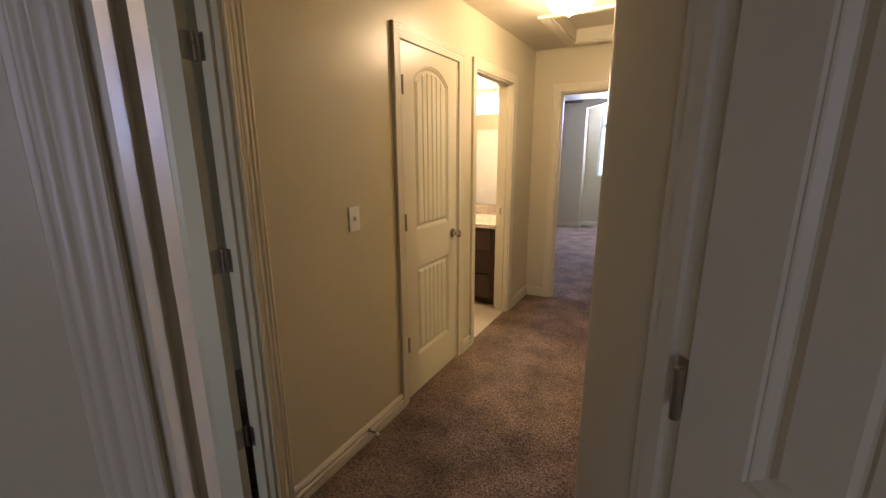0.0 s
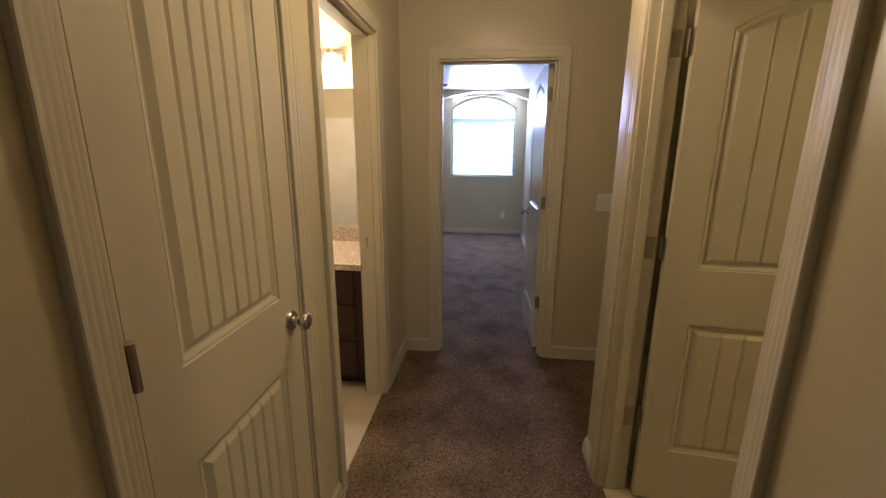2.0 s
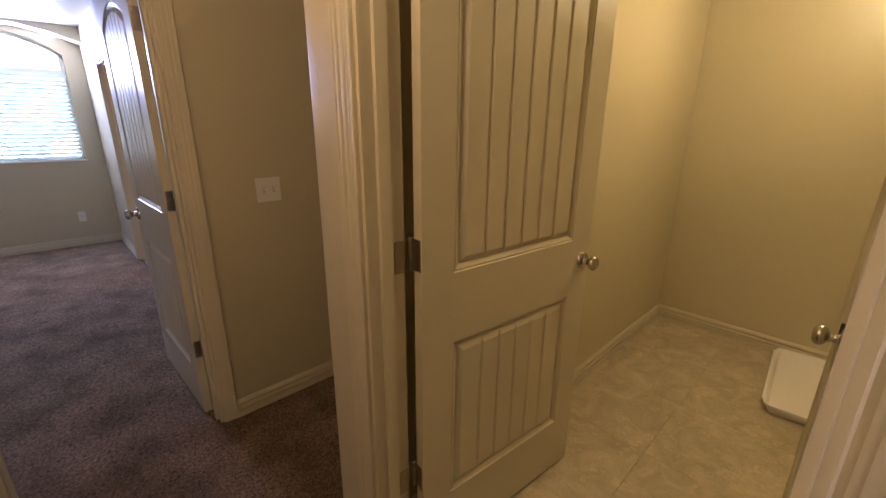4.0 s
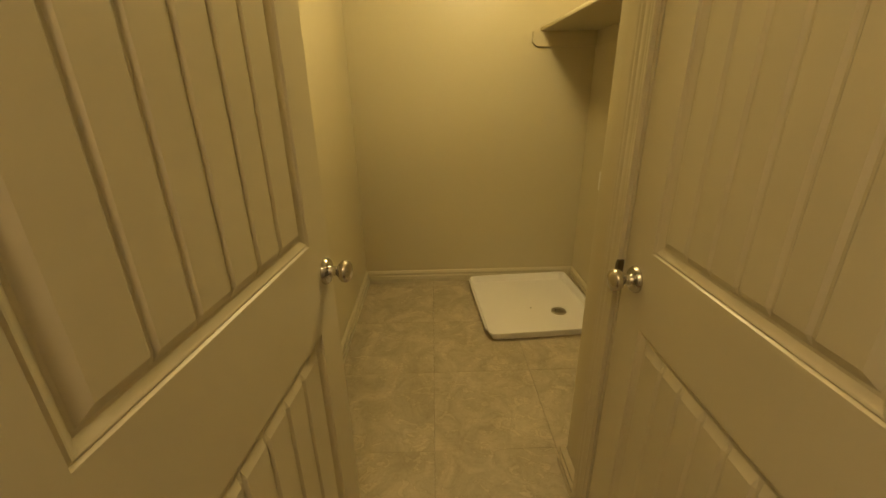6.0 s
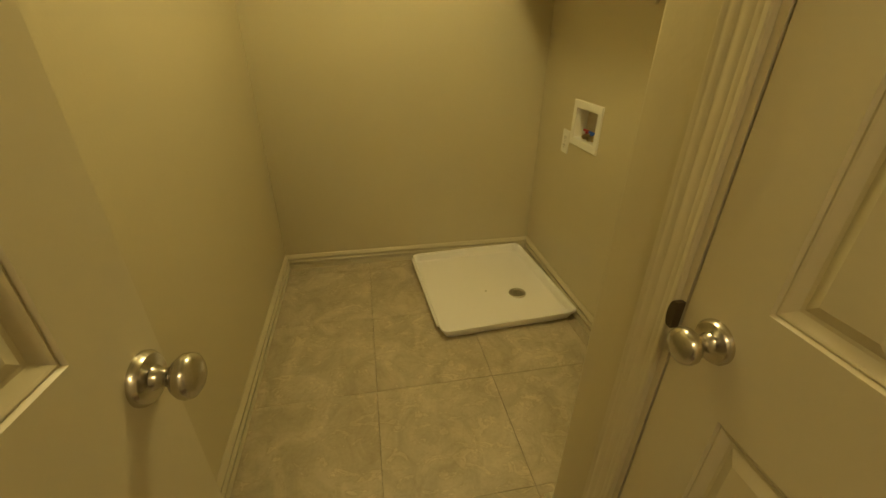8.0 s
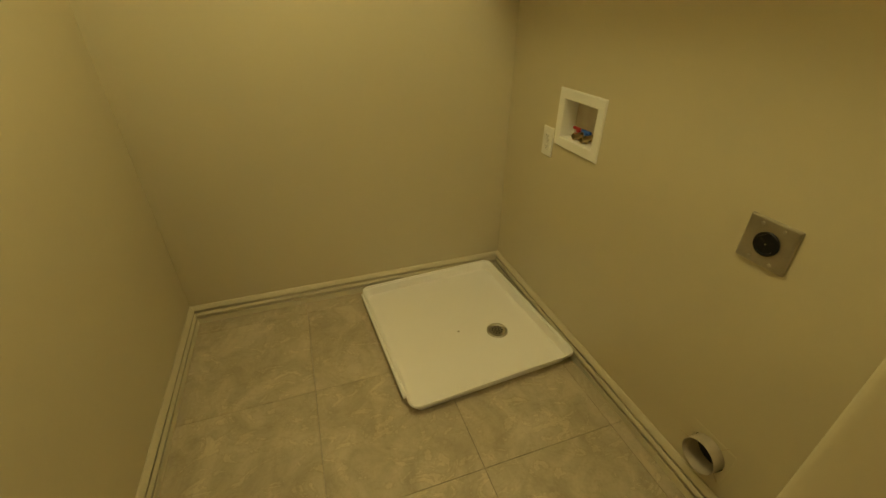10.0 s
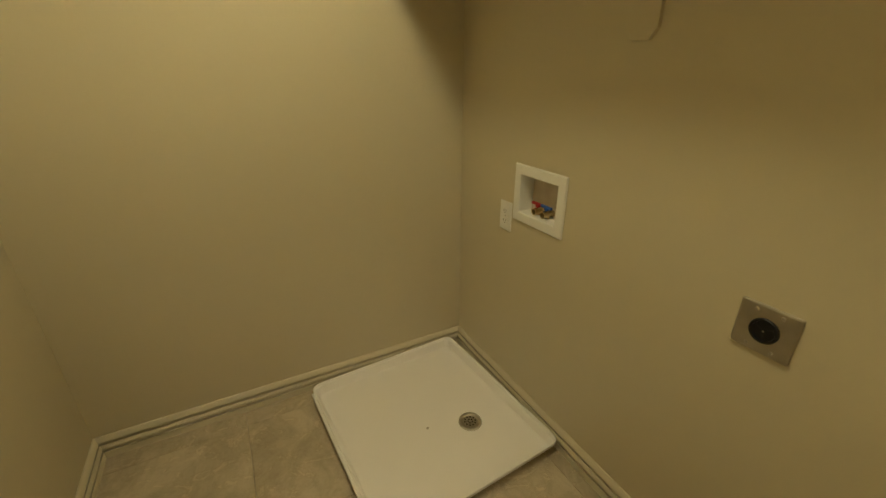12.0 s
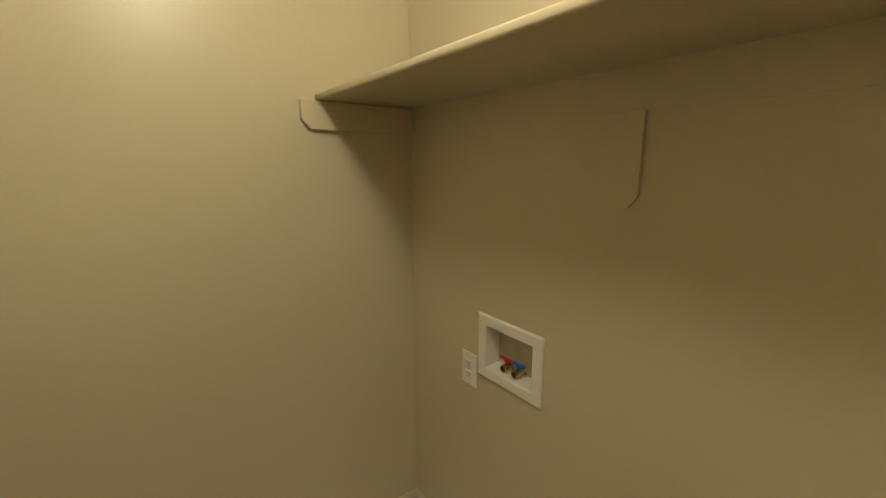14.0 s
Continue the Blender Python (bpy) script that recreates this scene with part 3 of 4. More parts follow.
# hall, north side
f = door_frame("door_frame_4", 0.770, HEAD, T, frame_m((0.230, NY), (-1, 0), (0, -1)), "cream painted bedroom door frame", stop=0.036)
hinge_plates(f, 0.0185, -T + 0.002, -T + 0.034)
door("door_4", 0.728, pose(0.190, NY + T + 0.010, 0.012, 0, 0, 91.5), "open cream two-panel plank bedroom door", swing=-1)
# hall, east side
f = door_frame("door_frame_5", 0.875, HEAD, T, frame_m((EX, 2.393), (0, 1), (-1, 0)), "cream painted laundry door frame", ((1, True, True), (-1, False, True)), stop=0.036)
hinge_plates(f, 0.856, -T + 0.002, -T + 0.034)
door("door_5", 0.788, pose(LX0 + 0.027, 3.226, 0.012, 0, 0, -5.8), "open cream arched plank laundry door", swing=1, backset=0.042)
# closet inside the laundry
f = door_frame("door_frame_6", 0.765, HEAD, T, frame_m((1.268, CY), (-1, 0), (0, 1)), "cream painted frame of the laundry closet door", ((1, True, False),), stop=0.037)
bm = bmesh.new()
lip = [(0.019, 0.903), (0.019, 0.951)] + [(0.012 - 0.009 * math.sin(radians(a)), 0.927 + 0.024 * math.cos(radians(a))) for a in range(15, 166, 15)]
fr_, bk_ = [bm.verts.new((x, 0.0145, z)) for x, z in lip], [bm.verts.new((x, 0.0002, z)) for x, z in lip]
bm.faces.new(fr_), bm.faces.new(bk_[::-1])
for k in range(len(lip)):
    j = (k + 1) % len(lip)
    bm.faces.new((fr_[k], bk_[k], bk_[j], fr_[j]))
part("strike_plate", bm, BRONZE, f, "dark bronze strike plate lip")
door("door_6", 0.719, pose(0.526, CY - 0.0185, 0.012), "closed cream arched plank closet door in the laundry", swing=1, knob_z=0.918, up0=1.002)
# angled doorway at the start
f = door_frame("door_frame_7", 0.818, HEAD, T, frame_m(tuple(A), tuple(U), tuple(N)), "cream painted frame of the angled bedroom doorway", ((1, True, False), (-1, True, True)), stop=0.036)
hinge_plates(f, 0.799, -T + 0.002, -T + 0.034)
PV = A + 0.793 * U - (T + 0.012) * N
door("door_7", 0.765, pose(PV.x, PV.y, 0.012, 0, 0, math.degrees(math.atan2(-N.y, -N.x)) + 3), "open cream plank door of the first bedroom", swing=-1)
# far doors seen dimly
door_frame("door_frame_8", 0.76, HEAD, 0.03, frame_m((-2.05, 0.45), (0, 1), (1, 0)) @ Matrix.Translation((0, 0.032, 0)), "cream painted closet door frame in the west room", ((1, True, True),), stop=0.028)
door("door_8", 0.718, pose(-2.05 + 0.018, 0.471, 0.012, 0, 0, 90), "closed cream plank closet door in the west room", swing=-1, hinges=False)
door_frame("door_frame_9", 0.76, 1.985, T, frame_m((BX1, 7.81), (0, -1), (-1, 0)), "cream painted doorway from the bedroom to a lit bath", stop=0.036)

# baseboards, with the room to the left
baseboard([(WX, 1.25 + CW), (WX, 2.187 - CW)][::-1])
baseboard([(WX, 2.847 + CW), (WX, 3.106 - CW)][::-1])
baseboard([(-0.540 - CW, NY), (WX, NY), (WX, 3.859 + CW)])
baseboard([(2.7, NY), (0.230 + CW, NY)])
baseboard([(EX, 3.268 + CW), (EX, 3.465), (EX + 0.02, 3.485), (2.7, 3.485)])
baseboard([(EX, 2.393 - CW), (EX, C.y), tuple(D + 0.02 * N)][::-1])
baseboard([tuple(A - CW * U), tuple(W2 + 0.06 * U)])
baseboard([(1.268 + CW, CY), (CX, CY), (CX, LY0), (LX1, LY0), (LX1, LY1), (LX0, LY1), (LX0, 3.268 + CW)])
baseboard([(BX1, 7.81 + CW), (BX1, BY1), (RX, BY1), (RX, RY), (-3.4, RY)])
baseboard([(BX1, NY + T), (BX1, 7.05 - CW)])
# attic hatch in the hall ceiling
hatch = thing("attic_hatch", "cream moulded attic hatch in the hall ceiling", "attic hatch", kind="structure")
part("panel", boxes((HX0 - 0.02, HX1 + 0.02, HY0 - 0.02, HY1 + 0.02, CZ + 0.10, CZ + 0.12)), CEIL, hatch)
part("lining", boxes((HX0, HX0 + 0.012, HY0, HY1, CZ, CZ + 0.10), (HX1 - 0.012, HX1, HY0, HY1, CZ, CZ + 0.10), (HX0 + 0.012, HX1 - 0.012, HY0, HY0 + 0.012, CZ, CZ + 0.10), (HX0 + 0.012, HX1 - 0.012, HY1 - 0.012, HY1, CZ, CZ + 0.10)), TRIM, hatch)
bm = sweep(bmesh.new(), [(HX0, HY0), (HX0, HY1), (HX1, HY1), (HX1, HY0)], [(s, CZ - 0.0005 - p) for s, p in CASING], True)
part("moulding", bm, TRIM, hatch)

# ---------------------------------------------------------------- laundry things
# washer pan
pan_m = pose(2.712, 2.236, 0.001, 0, 0, 3.6)
PW, PD, PH = 0.785, 0.722, 0.055


def ring(w, d, r, z, segs=6):
    pts = []
    for cx, cy, a0 in ((w / 2 - r, d / 2 - r, 0), (-w / 2 + r, d / 2 - r, 90), (-w / 2 + r, -d / 2 + r, 180), (w / 2 - r, -d / 2 + r, 270)):
        for k in range(segs + 1):
            a = radians(a0 + 90 * k / segs)
            pts.append((cx + r * math.cos(a), cy + r * math.sin(a), z))
    return pts


def rings_mesh(rings, cap_first=True, cap_last=True):
    bm = bmesh.new()
    rows = [[bm.verts.new(p) for p in r] for r in rings]
    for a, b in zip(rows, rows[1:]):
        for k in range(len(a)):
            j = (k + 1) % len(a)
            bm.faces.new((a[k], a[j], b[j], b[k]))
    if cap_first:
        bm.faces.new(rows[0][::-1])
    if cap_last:
        bm.faces.new(rows[-1])
    return bm


pan = thing("washer_pan", "white plastic washing machine drain pan on tile floor", "washer pan", pan_m)
bm = rings_mesh([ring(PW - d, PD - d, r, z) for d, r, z in (
    (0.050, 0.030, 0.0), (0.026, 0.036, PH - 0.008), (0.006, 0.038, PH - 0.009), (0.002, 0.038, PH - 0.010), (0.0, 0.038, PH - 0.006), (0.001, 0.038, PH - 0.001),
    (0.006, 0.037, PH + 0.001), (0.012, 0.036, PH + 0.0005), (0.017, 0.035, PH - 0.002), (0.021, 0.034, PH - 0.007), (0.026, 0.034, 0.036), (0.031, 0.034, 0.022), (0.040, 0.034, 0.012), (0.056, 0.034, 0.0075), (0.074, 0.032, 0.0063), (0.112, 0.032, 0.006), (0.16, 0.026, 0.0057))])
part("tray", bm, PAN, pan, smooth=True)
part("side_lip", rounded(-PW / 2 + 0.066, PW / 2 - 0.045, PD / 2 - 0.008, PD / 2 + 0.010, PH - 0.016, PH - 0.004, 0.003), PAN, pan)
dr = part("drain", lathe([(0, 0.0105), (0.031, 0.0105), (0.034, 0.013), (0.043, 0.0135), (0.047, 0.0115), (0.048, 0.007)], 32), STEEL, pan, "chromed drain strainer", Matrix.Translation(pan_m.inverted() @ Vector((2.619, 2.080, 0.0))), True)
for rad, cnt in ((0.010, 5), (0.022, 10)):
    for k in range(cnt):
        a = 2 * math.pi * k / cnt
        # Flat black discs stand in for shade in the strainer holes.
        part("drain_hole", lathe([(0, 0.0112), (0.0036, 0.0112), (0.0036, 0.0108)], 8), BLACK, dr, m=Matrix.Translation((rad * math.cos(a), rad * math.sin(a), 0)))
part("screw", lathe([(0, 0.012), (0.004, 0.0115), (0.006, 0.009)], 12), STEEL, pan, m=Matrix.Translation(pan_m.inverted() @ Vector((2.671, 2.249, -0.002))))

# washer supply box, on the south wall; local x runs west, y out of the wall


def south(x, z):
    return frame_m((x, LY0), (-1, 0), (0, 1)) @ Matrix.Translation((0, 0, z))


wb = thing("washer_supply_box", "white washer supply box with red and blue valves", "supply box", south(2.611, 0.922))
W, iw, ih = 0.262, 0.190, 0.139
bm = bmesh.new()
path = [(-iw / 2, -ih / 2), (-iw / 2, ih / 2), (iw / 2, ih / 2), (iw / 2, -ih / 2)]
b1 = (W - iw) / 2
sweep(bm, path, [(0, -0.057), (0, 0.006), (0.003, 0.008), (b1 - 0.004, 0.008), (b1, 0.004), (b1, 0)], True)
for v in bm.verts:
    v.co = Vector((v.co.x, v.co.z, v.co.y))
part("face_frame", bm, WHITE, wb)
part("back", boxes((-iw / 2 - 0.002, iw / 2 + 0.002, -0.062, -0.056, -ih / 2 - 0.002, ih / 2 + 0.002)), BOXBACK, wb, "mottled tan back of the box")
for x, mat, nm in ((-0.030, RED, "red"), (0.016, BLUE, "blue")):
    v = part("valve", lathe([(0, 0), (0.016, 0), (0.016, 0.012), (0.012, 0.015), (0.012, 0.040), (0.0165, 0.042), (0.0165, 0.066), (0.0125, 0.066), (0.0120, 0.046), (0.0, 0.046)], 20), BRASS, wb, "brass supply valve", pose(x, -0.056, -0.054, -90, 0, 0) @ Matrix.Diagonal((0.78, 0.78, 0.72, 1)), True)
    # Black disc closes the mouth and stands for the shade within.
    part("outlet_opening", lathe([(0, 0.047), (0.0118, 0.047)], 20), BLACK, v, "black disc for the shade in the open hose outlet")
    part("valve_foot", lathe([(0, 0), (0.010, 0), (0.010, 0.026), (0.0, 0.026)], 14), BRASS, v, m=pose(0, 0.0, 0.030, -90, 0, 0), smooth=True)
    bm = rounded(-0.040, 0.030, -0.039, -0.026, 0.033, 0.047, 0.003)
    for q in (rounded(-0.010, 0.010, -0.034, -0.018, 0.030, 0.050, 0.003),):
        me_ = bpy.data.meshes.new("hub")
        q.to_mesh(me_)
        bm.from_mesh(me_)
        q.free()
    part("valve_handle", bm, mat, v, nm + " lever handle")
    part("valve_stem", lathe([(0, 0), (0.005, 0), (0.005, 0.026), (0, 0.026)], 10), BRASS, v, m=pose(0, 0, 0.041, 90, 0, 0))

def outlet(m, label, w=0.070, h=0.116, mat=WHITE):
    o = thing("wall_outlet", label, "outlet", m)
    part("cover_plate", rounded(-w / 2, w / 2, 0, 0.006, -h / 2, h / 2, 0.002), mat, o)
    for z in (0.020, -0.020):
        r = part("receptacle", rounded(-0.0165, 0.0165, 0.004, 0.0085, z - 0.0135, z + 0.0135, 0.003), mat, o)
        # Slots and ground hole are black boxes, coloured as their shade.
        for x in (-0.006, 0.006):
            part("slot", boxes((x - 0.001, x + 0.001, 0.0075, 0.0089, z - 0.001, z + 0.007)), BLACK, r)
        part("ground_hole", boxes((-0.002, 0.002, 0.0075, 0.0089, z - 0.009, z - 0.005)), BLACK, r)
    part("screw", lathe([(0, 0.0072), (0.003, 0.007), (0.0035, 0.006)], 10), STEEL, o, m=pose(0, 0, 0, -90, 0, 0))
    return o


outlet(south(2.786, 0.812), "white duplex wall outlet beside the supply box")

# dryer outlet
dp = thing("dryer_outlet", "brushed steel dryer outlet plate with black socket", "outlet", south(1.874, 0.832))
part("cover_plate", rounded(-0.057, 0.057, -0.002, 0.008, -0.055, 0.056, 0.0045, 2), PLATE, dp)
so = part("socket", lathe([(0, 0.0095), (0.0215, 0.0095), (0.0225, 0.0125), (0.0265, 0.0125), (0.0285, 0.0105), (0.029, 0.005), (0.029, 0)], 32), BLACK, dp, "round black dryer socket", pose(0, 0, 0, -90, 0, 0), True)
# Three near-black boxes on the face paint the shade of the slots.
for a in (90, 210, 330):
    part("slot", boxes((-0.0014, 0.0014, -0.006, 0.006, 0.009, 0.0103)), DARK, so, m=pose(0.013 * math.cos(radians(a)), 0.013 * math.sin(radians(a)), 0, 0, 0, a - 90))
# Nickel dot added in the centre, to give the socket a glint.
part("contact_glint", lathe([(0, 0.0120), (0.0020, 0.0115), (0.0028, 0.009)], 10), NICKEL, so, "small nickel dot added for a glint in the socket")
for x, z in ((-0.024, 0.042), (0.024, 0.042), (-0.024, -0.042), (0.024, -0.042)):
    part("screw", lathe([(0, 0.0105), (0.003, 0.010), (0.0045, 0.008)], 10), STEEL, dp, m=pose(x, 0, z, -90, 0, 0))

# dryer vent pipe
dv = thing("dryer_vent", "pale tan dryer vent pipe stub in torn wall cutout", "dryer vent", south(1.783, 0.194))
part("pipe", lathe([(0.050, -0.05), (0.0505, 0.036), (0.0507, 0.0372), (0.0496, 0.0376), (0.0488, 0.036), (0.0485, -0.05), (0.0, -0.05)], 32), DUCT, dv, m=pose(0, 0, 0, -90, 0, 0), smooth=True)
# Near-black disc across the pipe paints the shade deeper in.
part("duct_shade", lathe([(0.0, -0.022), (0.0484, -0.022)], 32), DARK, dv, "near-black disc for the shade inside the duct", m=pose(0, 0, 0, -90, 0, 0))
rng = random.Random(4)
turns = [2 * math.pi * k / 32 for k in range(32)]
edge = [0.0530 + 0.0040 * max(0.0, math.sin(a - 2.6)) + 0.0012 * rng.random() for a in turns]
inner = [(r * math.cos(a), r * math.sin(a)) for r, a in zip(edge, turns)]
outer = [(0.066 * math.cos(a) / max(abs(math.cos(a)), abs(math.sin(a))), 0.066 * math.sin(a) / max(abs(math.cos(a)), abs(math.sin(a)))) for a in turns]


def flat_ring(ins, outs, y0, y1):
    """A plate of that thickness between two outlines, in the plane of the wall."""
    bm = bmesh.new()
    rows = [[bm.verts.new((x, y, z)) for x, z in pts] for pts, y in ((ins, y0), (ins, y1), (outs, y1), (outs, y0))]
    for p, q in zip(rows, rows[1:]):
        for k in range(len(p)):
            j = (k + 1) % len(p)
            bm.faces.new((p[k], p[j], q[j], q[k]))
    return bm


part("wall_patch", flat_ring(inner, outer, -0.010, 0.0012), PAINT, dv, "painted wall face cut roughly round the pipe")
# Near-black ring set behind the cut edge as the gap's shade.
part("cutout_gap_shade", flat_ring([(0.0506 * math.cos(a), 0.0506 * math.sin(a)) for a in turns], [(0.0595 * math.cos(a), 0.0595 * math.sin(a)) for a in turns], -0.016, -0.012), DARK, dv, "near-black ring for the shade in the gap round the pipe")
for a, l in ((48, 0.05), (300, 0.05), (170, 0.06), (205, 0.03)):
    part("torn_paper", boxes((0.054, 0.054 + 0.6 * l, 0.0003, 0.0018, -0.0008, 0.0008)), PAPER, dv, "torn wall paper edge", pose(0, 0, 0, 0, a, 0))

# shelf
sh = thing("wall_shelf", "tan painted shelf on wall cleats over the washer space", "shelf", pose(0, 0, 0))
part("board", rounded(CX - 0.006, LX1 + 0.006, LY0 - 0.006, LY0 + 0.350, 1.683, 1.703, 0.006, 3), PAINT, sh, smooth=True)
part("back_cleat", rounded(CX + 0.002, LX1 - 0.021, LY0 - 0.004, LY0 + 0.0022, 1.594, 1.685, 0.001), PAINT, sh)


def cleat(l, h, t, ch):
    """An upright board in the x-z plane with a chamfered free end."""
    bm = bmesh.new()
    pts = [(0, 0), (l - ch, 0), (l, ch), (l, h), (0, h)]
    a, b = [bm.verts.new((x, 0, z)) for x, z in pts], [bm.verts.new((x, t, z)) for x, z in pts]
    bm.faces.new(a), bm.faces.new(b[::-1])
    for k in range(len(pts)):
        j = (k + 1) % len(pts)
        bm.faces.new((a[k], b[k], b[j], a[j]))
    bmesh.ops.bevel(bm, geom=bm.edges[:], offset=0.0015, segments=1, affect="EDGES")
    return bm


part("side_cleat", cleat(0.400, 0.088, 0.018, 0.028), PAINT, sh, m=Matrix.Translation((LX1 - 0.0005, LY0 + 0.002, 1.594)) @ pose(0, 0, 0, 0, 0, 90))
part("side_cleat", cleat(0.400, 0.088, 0.018, 0.028), PAINT, sh, m=Matrix.Translation((CX + 0.0185, LY0 + 0.002, 1.594)) @ pose(0, 0, 0, 0, 0, 90))
bm = bmesh.new()
pts = [(-0.045, 0), (-0.045, -0.17), (-0.025, -0.195), (0.025, -0.195), (0.045, -0.17), (0.045, 0)]
a, b = [bm.verts.new((x, 0.0005, z)) for x, z in pts], [bm.verts.new((x, 0.011, z)) for x, z in pts]
bm.faces.new(a), bm.faces.new(b[::-1])
for k in range(len(pts)):
    j = (k + 1) % len(pts)
    bm.faces.new((a[k], b[k], b[j], a[j]))
part("bracket_block", bm, PAINT, sh, m=Matrix.Translation((2.303, LY0, 1.593)))


# ceiling lamps: frosted dome with a metal pan
def dome_lamp(m, label, r=0.15):
    l = thing("ceiling_light", label, "ceiling light", m)
    part("pan", lathe([(0, 0), (r * 0.9, 0), (r * 1.03, -0.012), (r * 1.03, -0.024), (r * 0.96, -0.026)], 36), NICKEL, l, smooth=True)
    sh_ = part("shade", lathe([(r * 0.96, -0.024)] + [(r * 0.96 * math.cos(radians(a)), -0.026 - 0.085 * math.sin(radians(a))) for a in range(0, 91, 9)], 36), LAMPGLASS, l, "lit frosted glass dome", smooth=True)
    sh_.visible_shadow = False
    part("finial", lathe([(0, -0.105), (0.012, -0.110), (0.008, -0.120), (0.010, -0.126), (0, -0.132)], 16), NICKEL, l, smooth=True)
    return l


dome_lamp(pose(2.12, 2.55, CZ), "lit frosted glass dome light on laundry ceiling")
dome_lamp(pose(-0.17, 3.10, CZ), "lit frosted glass dome light on hall ceiling")


# ---------------------------------------------------------------- hall things
def toggle_plate(m, label, gangs=1):
    s_ = thing("light_switch", label, "light switch", m)
    w = 0.070 + 0.046 * (gangs - 1)
    part("cover_plate", rounded(-w / 2, w / 2, 0, 0.006, -0.058, 0.058, 0.002), WHITE, s_)
    for g in range(gangs):
        x = (g - (gangs - 1) / 2) * 0.046
        part("toggle", rounded(-0.0045, 0.0045, 0, 0.013, -0.005, 0.005, 0.0015), WHITE, s_, m=pose(x, 0.003, 0, 25, 0, 0))
        # Darker rectangle on the plate stands for shade in the toggle's gap.
        part("toggle_slot_shade", boxes((x - 0.0052, x + 0.0052, 0.004, 0.0064, -0.0125, 0.0125)), BOXBACK, s_)
        for z in (-0.030, 0.030):
            part("screw", lathe([(0, 0.0075), (0.003, 0.007), (0.0035, 0.006)], 10), WHITE, s_, m=pose(x, 0, z, -90, 0, 0))
    return s_


toggle_plate(frame_m((WX, 1.793), (0, -1), (1, 0)) @ Matrix.Translation((0, 0, 1.192)), "white single toggle light switch on tan wall")
toggle_plate(frame_m((0.577, NY), (-1, 0), (0, -1)) @ Matrix.Translation((0, 0, 1.139)), "white double toggle light switch on tan wall", 2)
outlet(frame_m((0.89, NY), (-1, 0), (0, -1)) @ Matrix.Translation((0, 0, 0.33)), "white duplex wall outlet above hall baseboard")
ch = thing("door_chime", "cream door chime box high on hall wall", "door chime", frame_m((0.93, NY), (-1, 0), (0, -1)) @ Matrix.Translation((0, 0, 2.08)))
part("cover", rounded(-0.115, 0.115, 0, 0.05, -0.09, 0.09, 0.006), TRIM, ch)
ds = thing("door_stop", "white tipped spring door stop on baseboard", "door stop", pose(WX + 0.014, 1.80, 0.062, 0, 90, 0))
part("base", lathe([(0, 0), (0.011, 0), (0.011, 0.003), (0.006, 0.006), (0.0, 0.006)], 16), NICKEL, ds)
bm = bmesh.new()
for k in range(18):
    lathe([(0.0045, 0), (0.0058, 0.0012), (0.0045, 0.0024)], 12, bm, Matrix.Translation((0, 0, 0.005 + k * 0.0026)))
lathe([(0.0044, 0.004), (0.0044, 0.053)], 12, bm)
part("spring", bm, NICKEL, ds)
part("tip", lathe([(0, 0.052), (0.0075, 0.052), (0.0075, 0.066), (0.005, 0.070), (0, 0.070)], 16), WHITE, ds, "white rubber tip", smooth=True)

# ---------------------------------------------------------------- bathroom things
VF = 3.85
van = thing("vanity_cabinet", "dark stained wooden vanity cabinet with three drawers", "vanity", pose(0, 0, 0))
part("body", boxes((-2.6, WX - T - 0.004, VF + 0.02, NY - 0.002, 0.09, 0.79), (-2.6, WX - T - 0.004, VF + 0.10, NY - 0.002, 0.001, 0.09)), WOOD, van)
for z0, z1 in ((0.11, 0.335), (0.345, 0.565), (0.575, 0.775)):
    for xx0, xx1 in ((-1.40, -0.965), (-1.85, -1.41), (-2.30, -1.86)):
        part("drawer_front", rounded(xx0, xx1, VF, VF + 0.0195, z0, z1, 0.004), WOOD, van)
ct = thing("countertop", "speckled beige granite vanity top with backsplash", "countertop", pose(0, 0, 0))
part("slab", rounded(-2.62, WX - T - 0.003, VF - 0.022, NY - 0.002, 0.791, 0.829, 0.004), GRANITE, ct)
part("backsplash", rounded(-2.62, WX - T - 0.003, NY - 0.022, NY - 0.002, 0.830, 0.930, 0.003), GRANITE, ct)
mr = thing("wall_mirror", "frameless bathroom mirror above the granite backsplash", "mirror", pose(0, 0, 0))
part("glass", rounded(-2.5, -1.045, NY - 0.008, NY - 0.002, 0.935, 1.865, 0.001, 1), MIRROR, mr)
vl = thing("vanity_light", "satin nickel vanity light with lit frosted shades", "wall light", pose(-1.45, NY, 2.06))
part("backplate", rounded(-0.30, 0.30, -0.025, -0.001, -0.045, 0.045, 0.01, 3), NICKEL, vl)
for k in range(3):
    x = -0.22 + 0.22 * k + 0.02
    arm = part("arm", lathe([(0.007, 0), (0.007, 0.09)], 12), NICKEL, vl, m=pose(x, -0.02, 0.02, 90, 0, 0))
    part("cap", lathe([(0.0, 0.035), (0.022, 0.030), (0.028, 0.0), (0.0, 0.0)], 20), NICKEL, vl, m=pose(x, -0.11, -0.01), smooth=True)
    s2 = part("shade", lathe([(0.026, 0.0), (0.040, -0.04), (0.052, -0.10), (0.056, -0.13)], 24), VANGLASS, vl, "lit frosted glass shade", pose(x, -0.11, -0.01), True)
    s2.visible_shadow = False
tub = thing("tub_surround", "white acrylic tub and shower surround", "tub surround", pose(0, 0, 0))
part("panel", rounded(-3.2, -1.55, 3.052, 3.075, 0.4, 1.78, 0.01, 3), SURROUND, tub)
tb = thing("towel_bar", "satin nickel towel bar on bathroom wall", "towel bar", pose(-1.30, 3.05, 1.20))
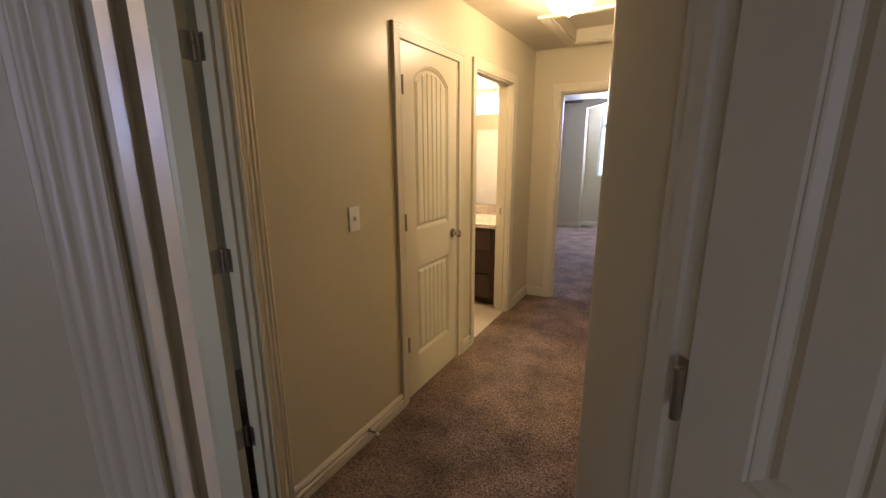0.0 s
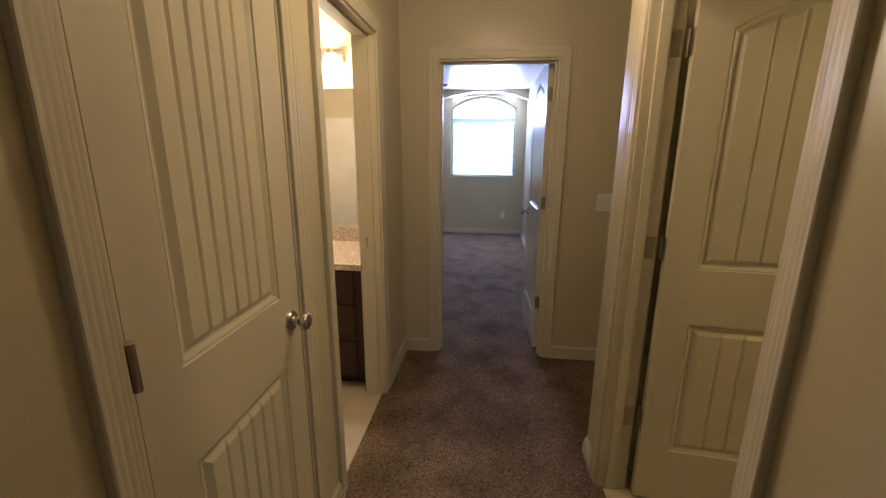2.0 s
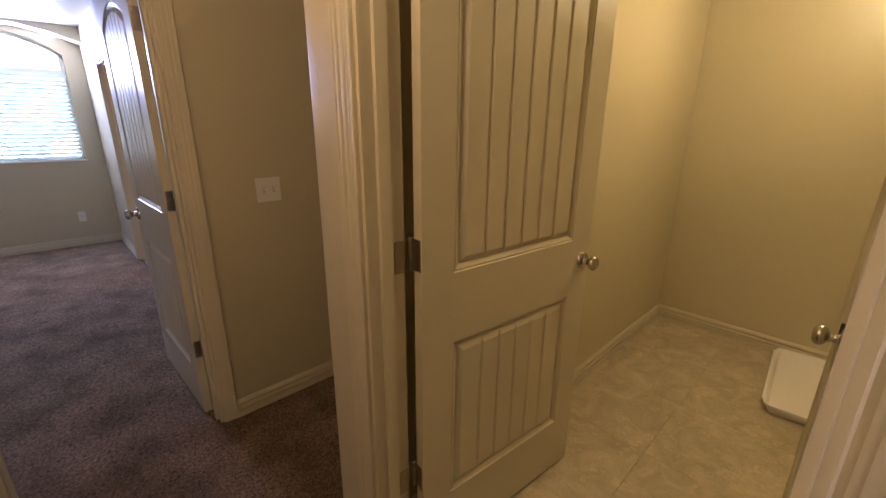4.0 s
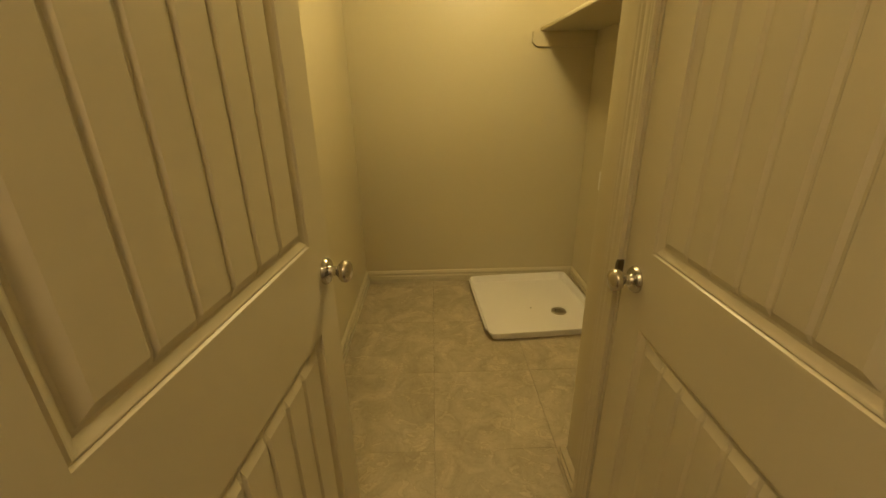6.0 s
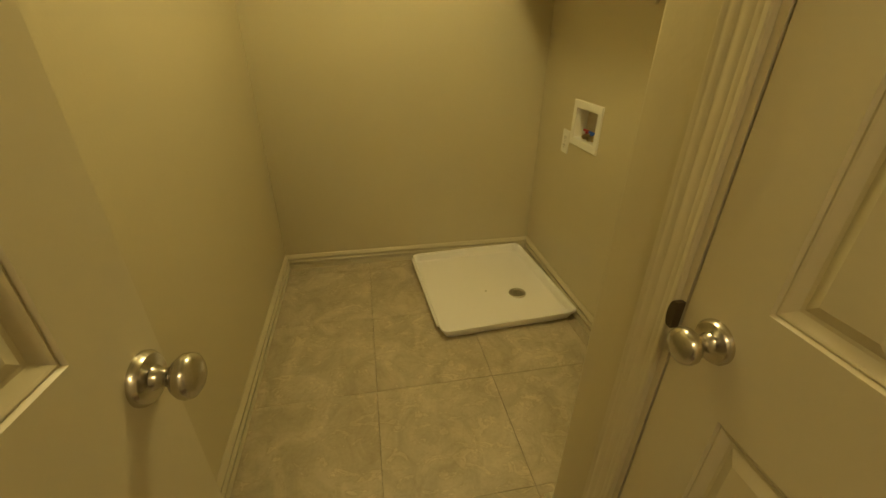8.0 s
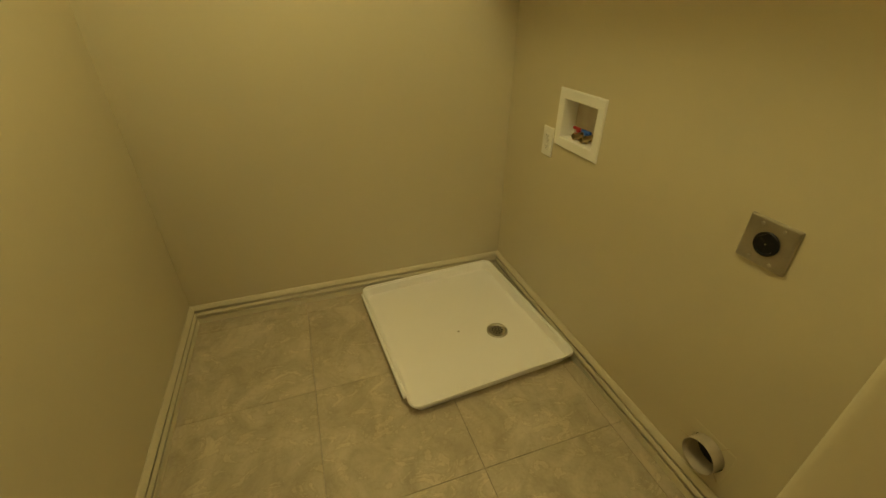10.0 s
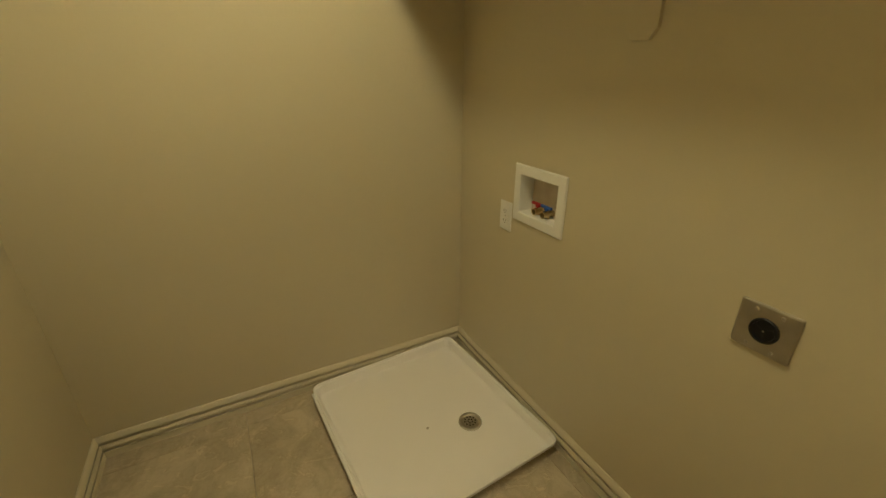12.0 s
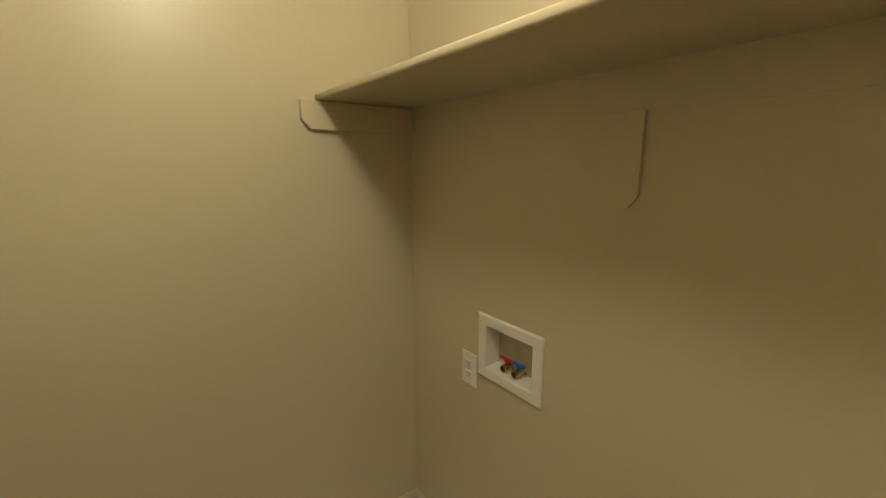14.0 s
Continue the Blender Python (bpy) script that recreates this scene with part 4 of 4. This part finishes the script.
part("bar", lathe([(0.007, -0.2), (0.007, 0.2)], 12), NICKEL, tb, m=pose(0, 0.06, 0, 0, 90, 0))
for x in (-0.2, 0.2):
    part("post", lathe([(0.0, 0.0), (0.022, 0.0), (0.022, 0.006), (0.010, 0.012), (0.010, 0.066), (0, 0.068)], 16), NICKEL, tb, m=pose(x, 0.0005, 0, -90, 0, 0), smooth=True)

# ---------------------------------------------------------------- bedroom things
win = thing("window_1", "arched white window with white horizontal blinds lowered", "window", pose(0, 0, 0), "structure")
part("window_frame", boxes((WXA, WXA + 0.04, BY1 + 0.06, BY1 + 0.10, WZA, WZS), (WXB - 0.04, WXB, BY1 + 0.06, BY1 + 0.10, WZA, WZS), (WXA, WXB, BY1 + 0.06, BY1 + 0.10, WZA, WZA + 0.04), (WXA, WXB, BY1 + 0.055, BY1 + 0.105, 1.94, 1.99)), WHITE, win)
bm = bmesh.new()
prev = None
for k in range(25):
    x = WXA + (WXB - WXA) * k / 24
    z = arch(x, WXA, WXB, WZS, WZT)
    row = [bm.verts.new(p) for p in ((x, BY1 + 0.06, z), (x, BY1 + 0.10, z), (x, BY1 + 0.10, z - 0.035), (x, BY1 + 0.06, z - 0.035))]
    if prev:
        for i in range(4):
            j = (i + 1) % 4
            bm.faces.new((prev[i], row[i], row[j], prev[j]))
    prev = row
part("arch_frame", bm, WHITE, win)
pane = part("pane", boxes((WXA + 0.01, WXB - 0.01, BY1 + 0.078, BY1 + 0.082, WZA + 0.01, WZS)), GLASS, win)
pane.visible_shadow = False
part("window_sill", rounded(WXA - 0.0, WXB + 0.0, BY1 - 0.012, BY1 + 0.06, WZA - 0.0, WZA + 0.014, 0.004), WHITE, win)
bl = thing("window_blind", "white horizontal slat blind, lowered and nearly closed", "blind", pose(0, 0, 0))
part("head_rail", rounded(WXA + 0.012, WXB - 0.012, BY1 + 0.002, BY1 + 0.05, 1.895, 1.94, 0.004), BLIND, bl)
slat = rounded(WXA + 0.016, WXB - 0.016, -0.026, 0.026, -0.0015, 0.0015, 0.001, 1)
slat_me = finish(slat, "slat", BLIND)
nsl = 20
for k in range(nsl):
    ob = new("slat", slat_me)
    ob.parent = bl
    ob.matrix_basis = pose(0, BY1 + 0.028, 1.043 + 0.0433 * k, -40, 0, 0)
part("bottom_rail", rounded(WXA + 0.016, WXB - 0.016, BY1 + 0.008, BY1 + 0.05, 1.004, 1.022, 0.004), BLIND, bl)
solid("backdrop", boxes((-3.0, 2.2, 10.6, 10.65, -0.5, 4.0)), BACKDROP, "bright overcast sky outside the window", "sky", "structure")
outlet(frame_m((0.06, BY1), (-1, 0), (0, -1)) @ Matrix.Translation((0, 0, 0.345)), "white duplex wall outlet under the window")
fan = thing("ceiling_fan", "dark brown ceiling fan at rest on bedroom ceiling", "ceiling fan", pose(-1.30, 6.0, 0))
part("rod", lathe([(0.06, BZ), (0.05, BZ - 0.05), (0.014, BZ - 0.06), (0.014, 2.19), (0.0, 2.19)], 20), FANWOOD, fan, smooth=True)
part("motor", lathe([(0, 2.20), (0.07, 2.195), (0.11, 2.16), (0.11, 2.10), (0.07, 2.07), (0, 2.065)], 28), FANWOOD, fan, smooth=True)
for k in range(5):
    a = 72 * k
    bmb = rounded(0.16, 0.66, -0.072, 0.072, -0.004, 0.004, 0.003, 1)
    bd = part("blade", bmb, FANWOOD, fan, m=pose(0, 0, 2.10, 0, 0, a) @ pose(0, 0, 0, 15, 0, 0))
    part("blade_iron", boxes((0.09, 0.20, -0.015, 0.015, -0.012, -0.005)), FANWOOD, bd)

# ---------------------------------------------------------------- laundry floor tiles
tiles = thing("floor_laundry", "grey beige stone-look vinyl floor tiles", "floor", pose(0, 0, 0), "structure")
for xa, xb in zip(TX, TX[1:]):
    for ya, yb in zip(TY, TY[1:]):
        if xb <= CX + 0.01 and yb <= CY + 0.01:
            continue
        part("tile", boxes((xa + 0.0008, xb - 0.0008, ya + 0.0008, yb - 0.0008, -0.03, 0.0)), TILE, tiles)
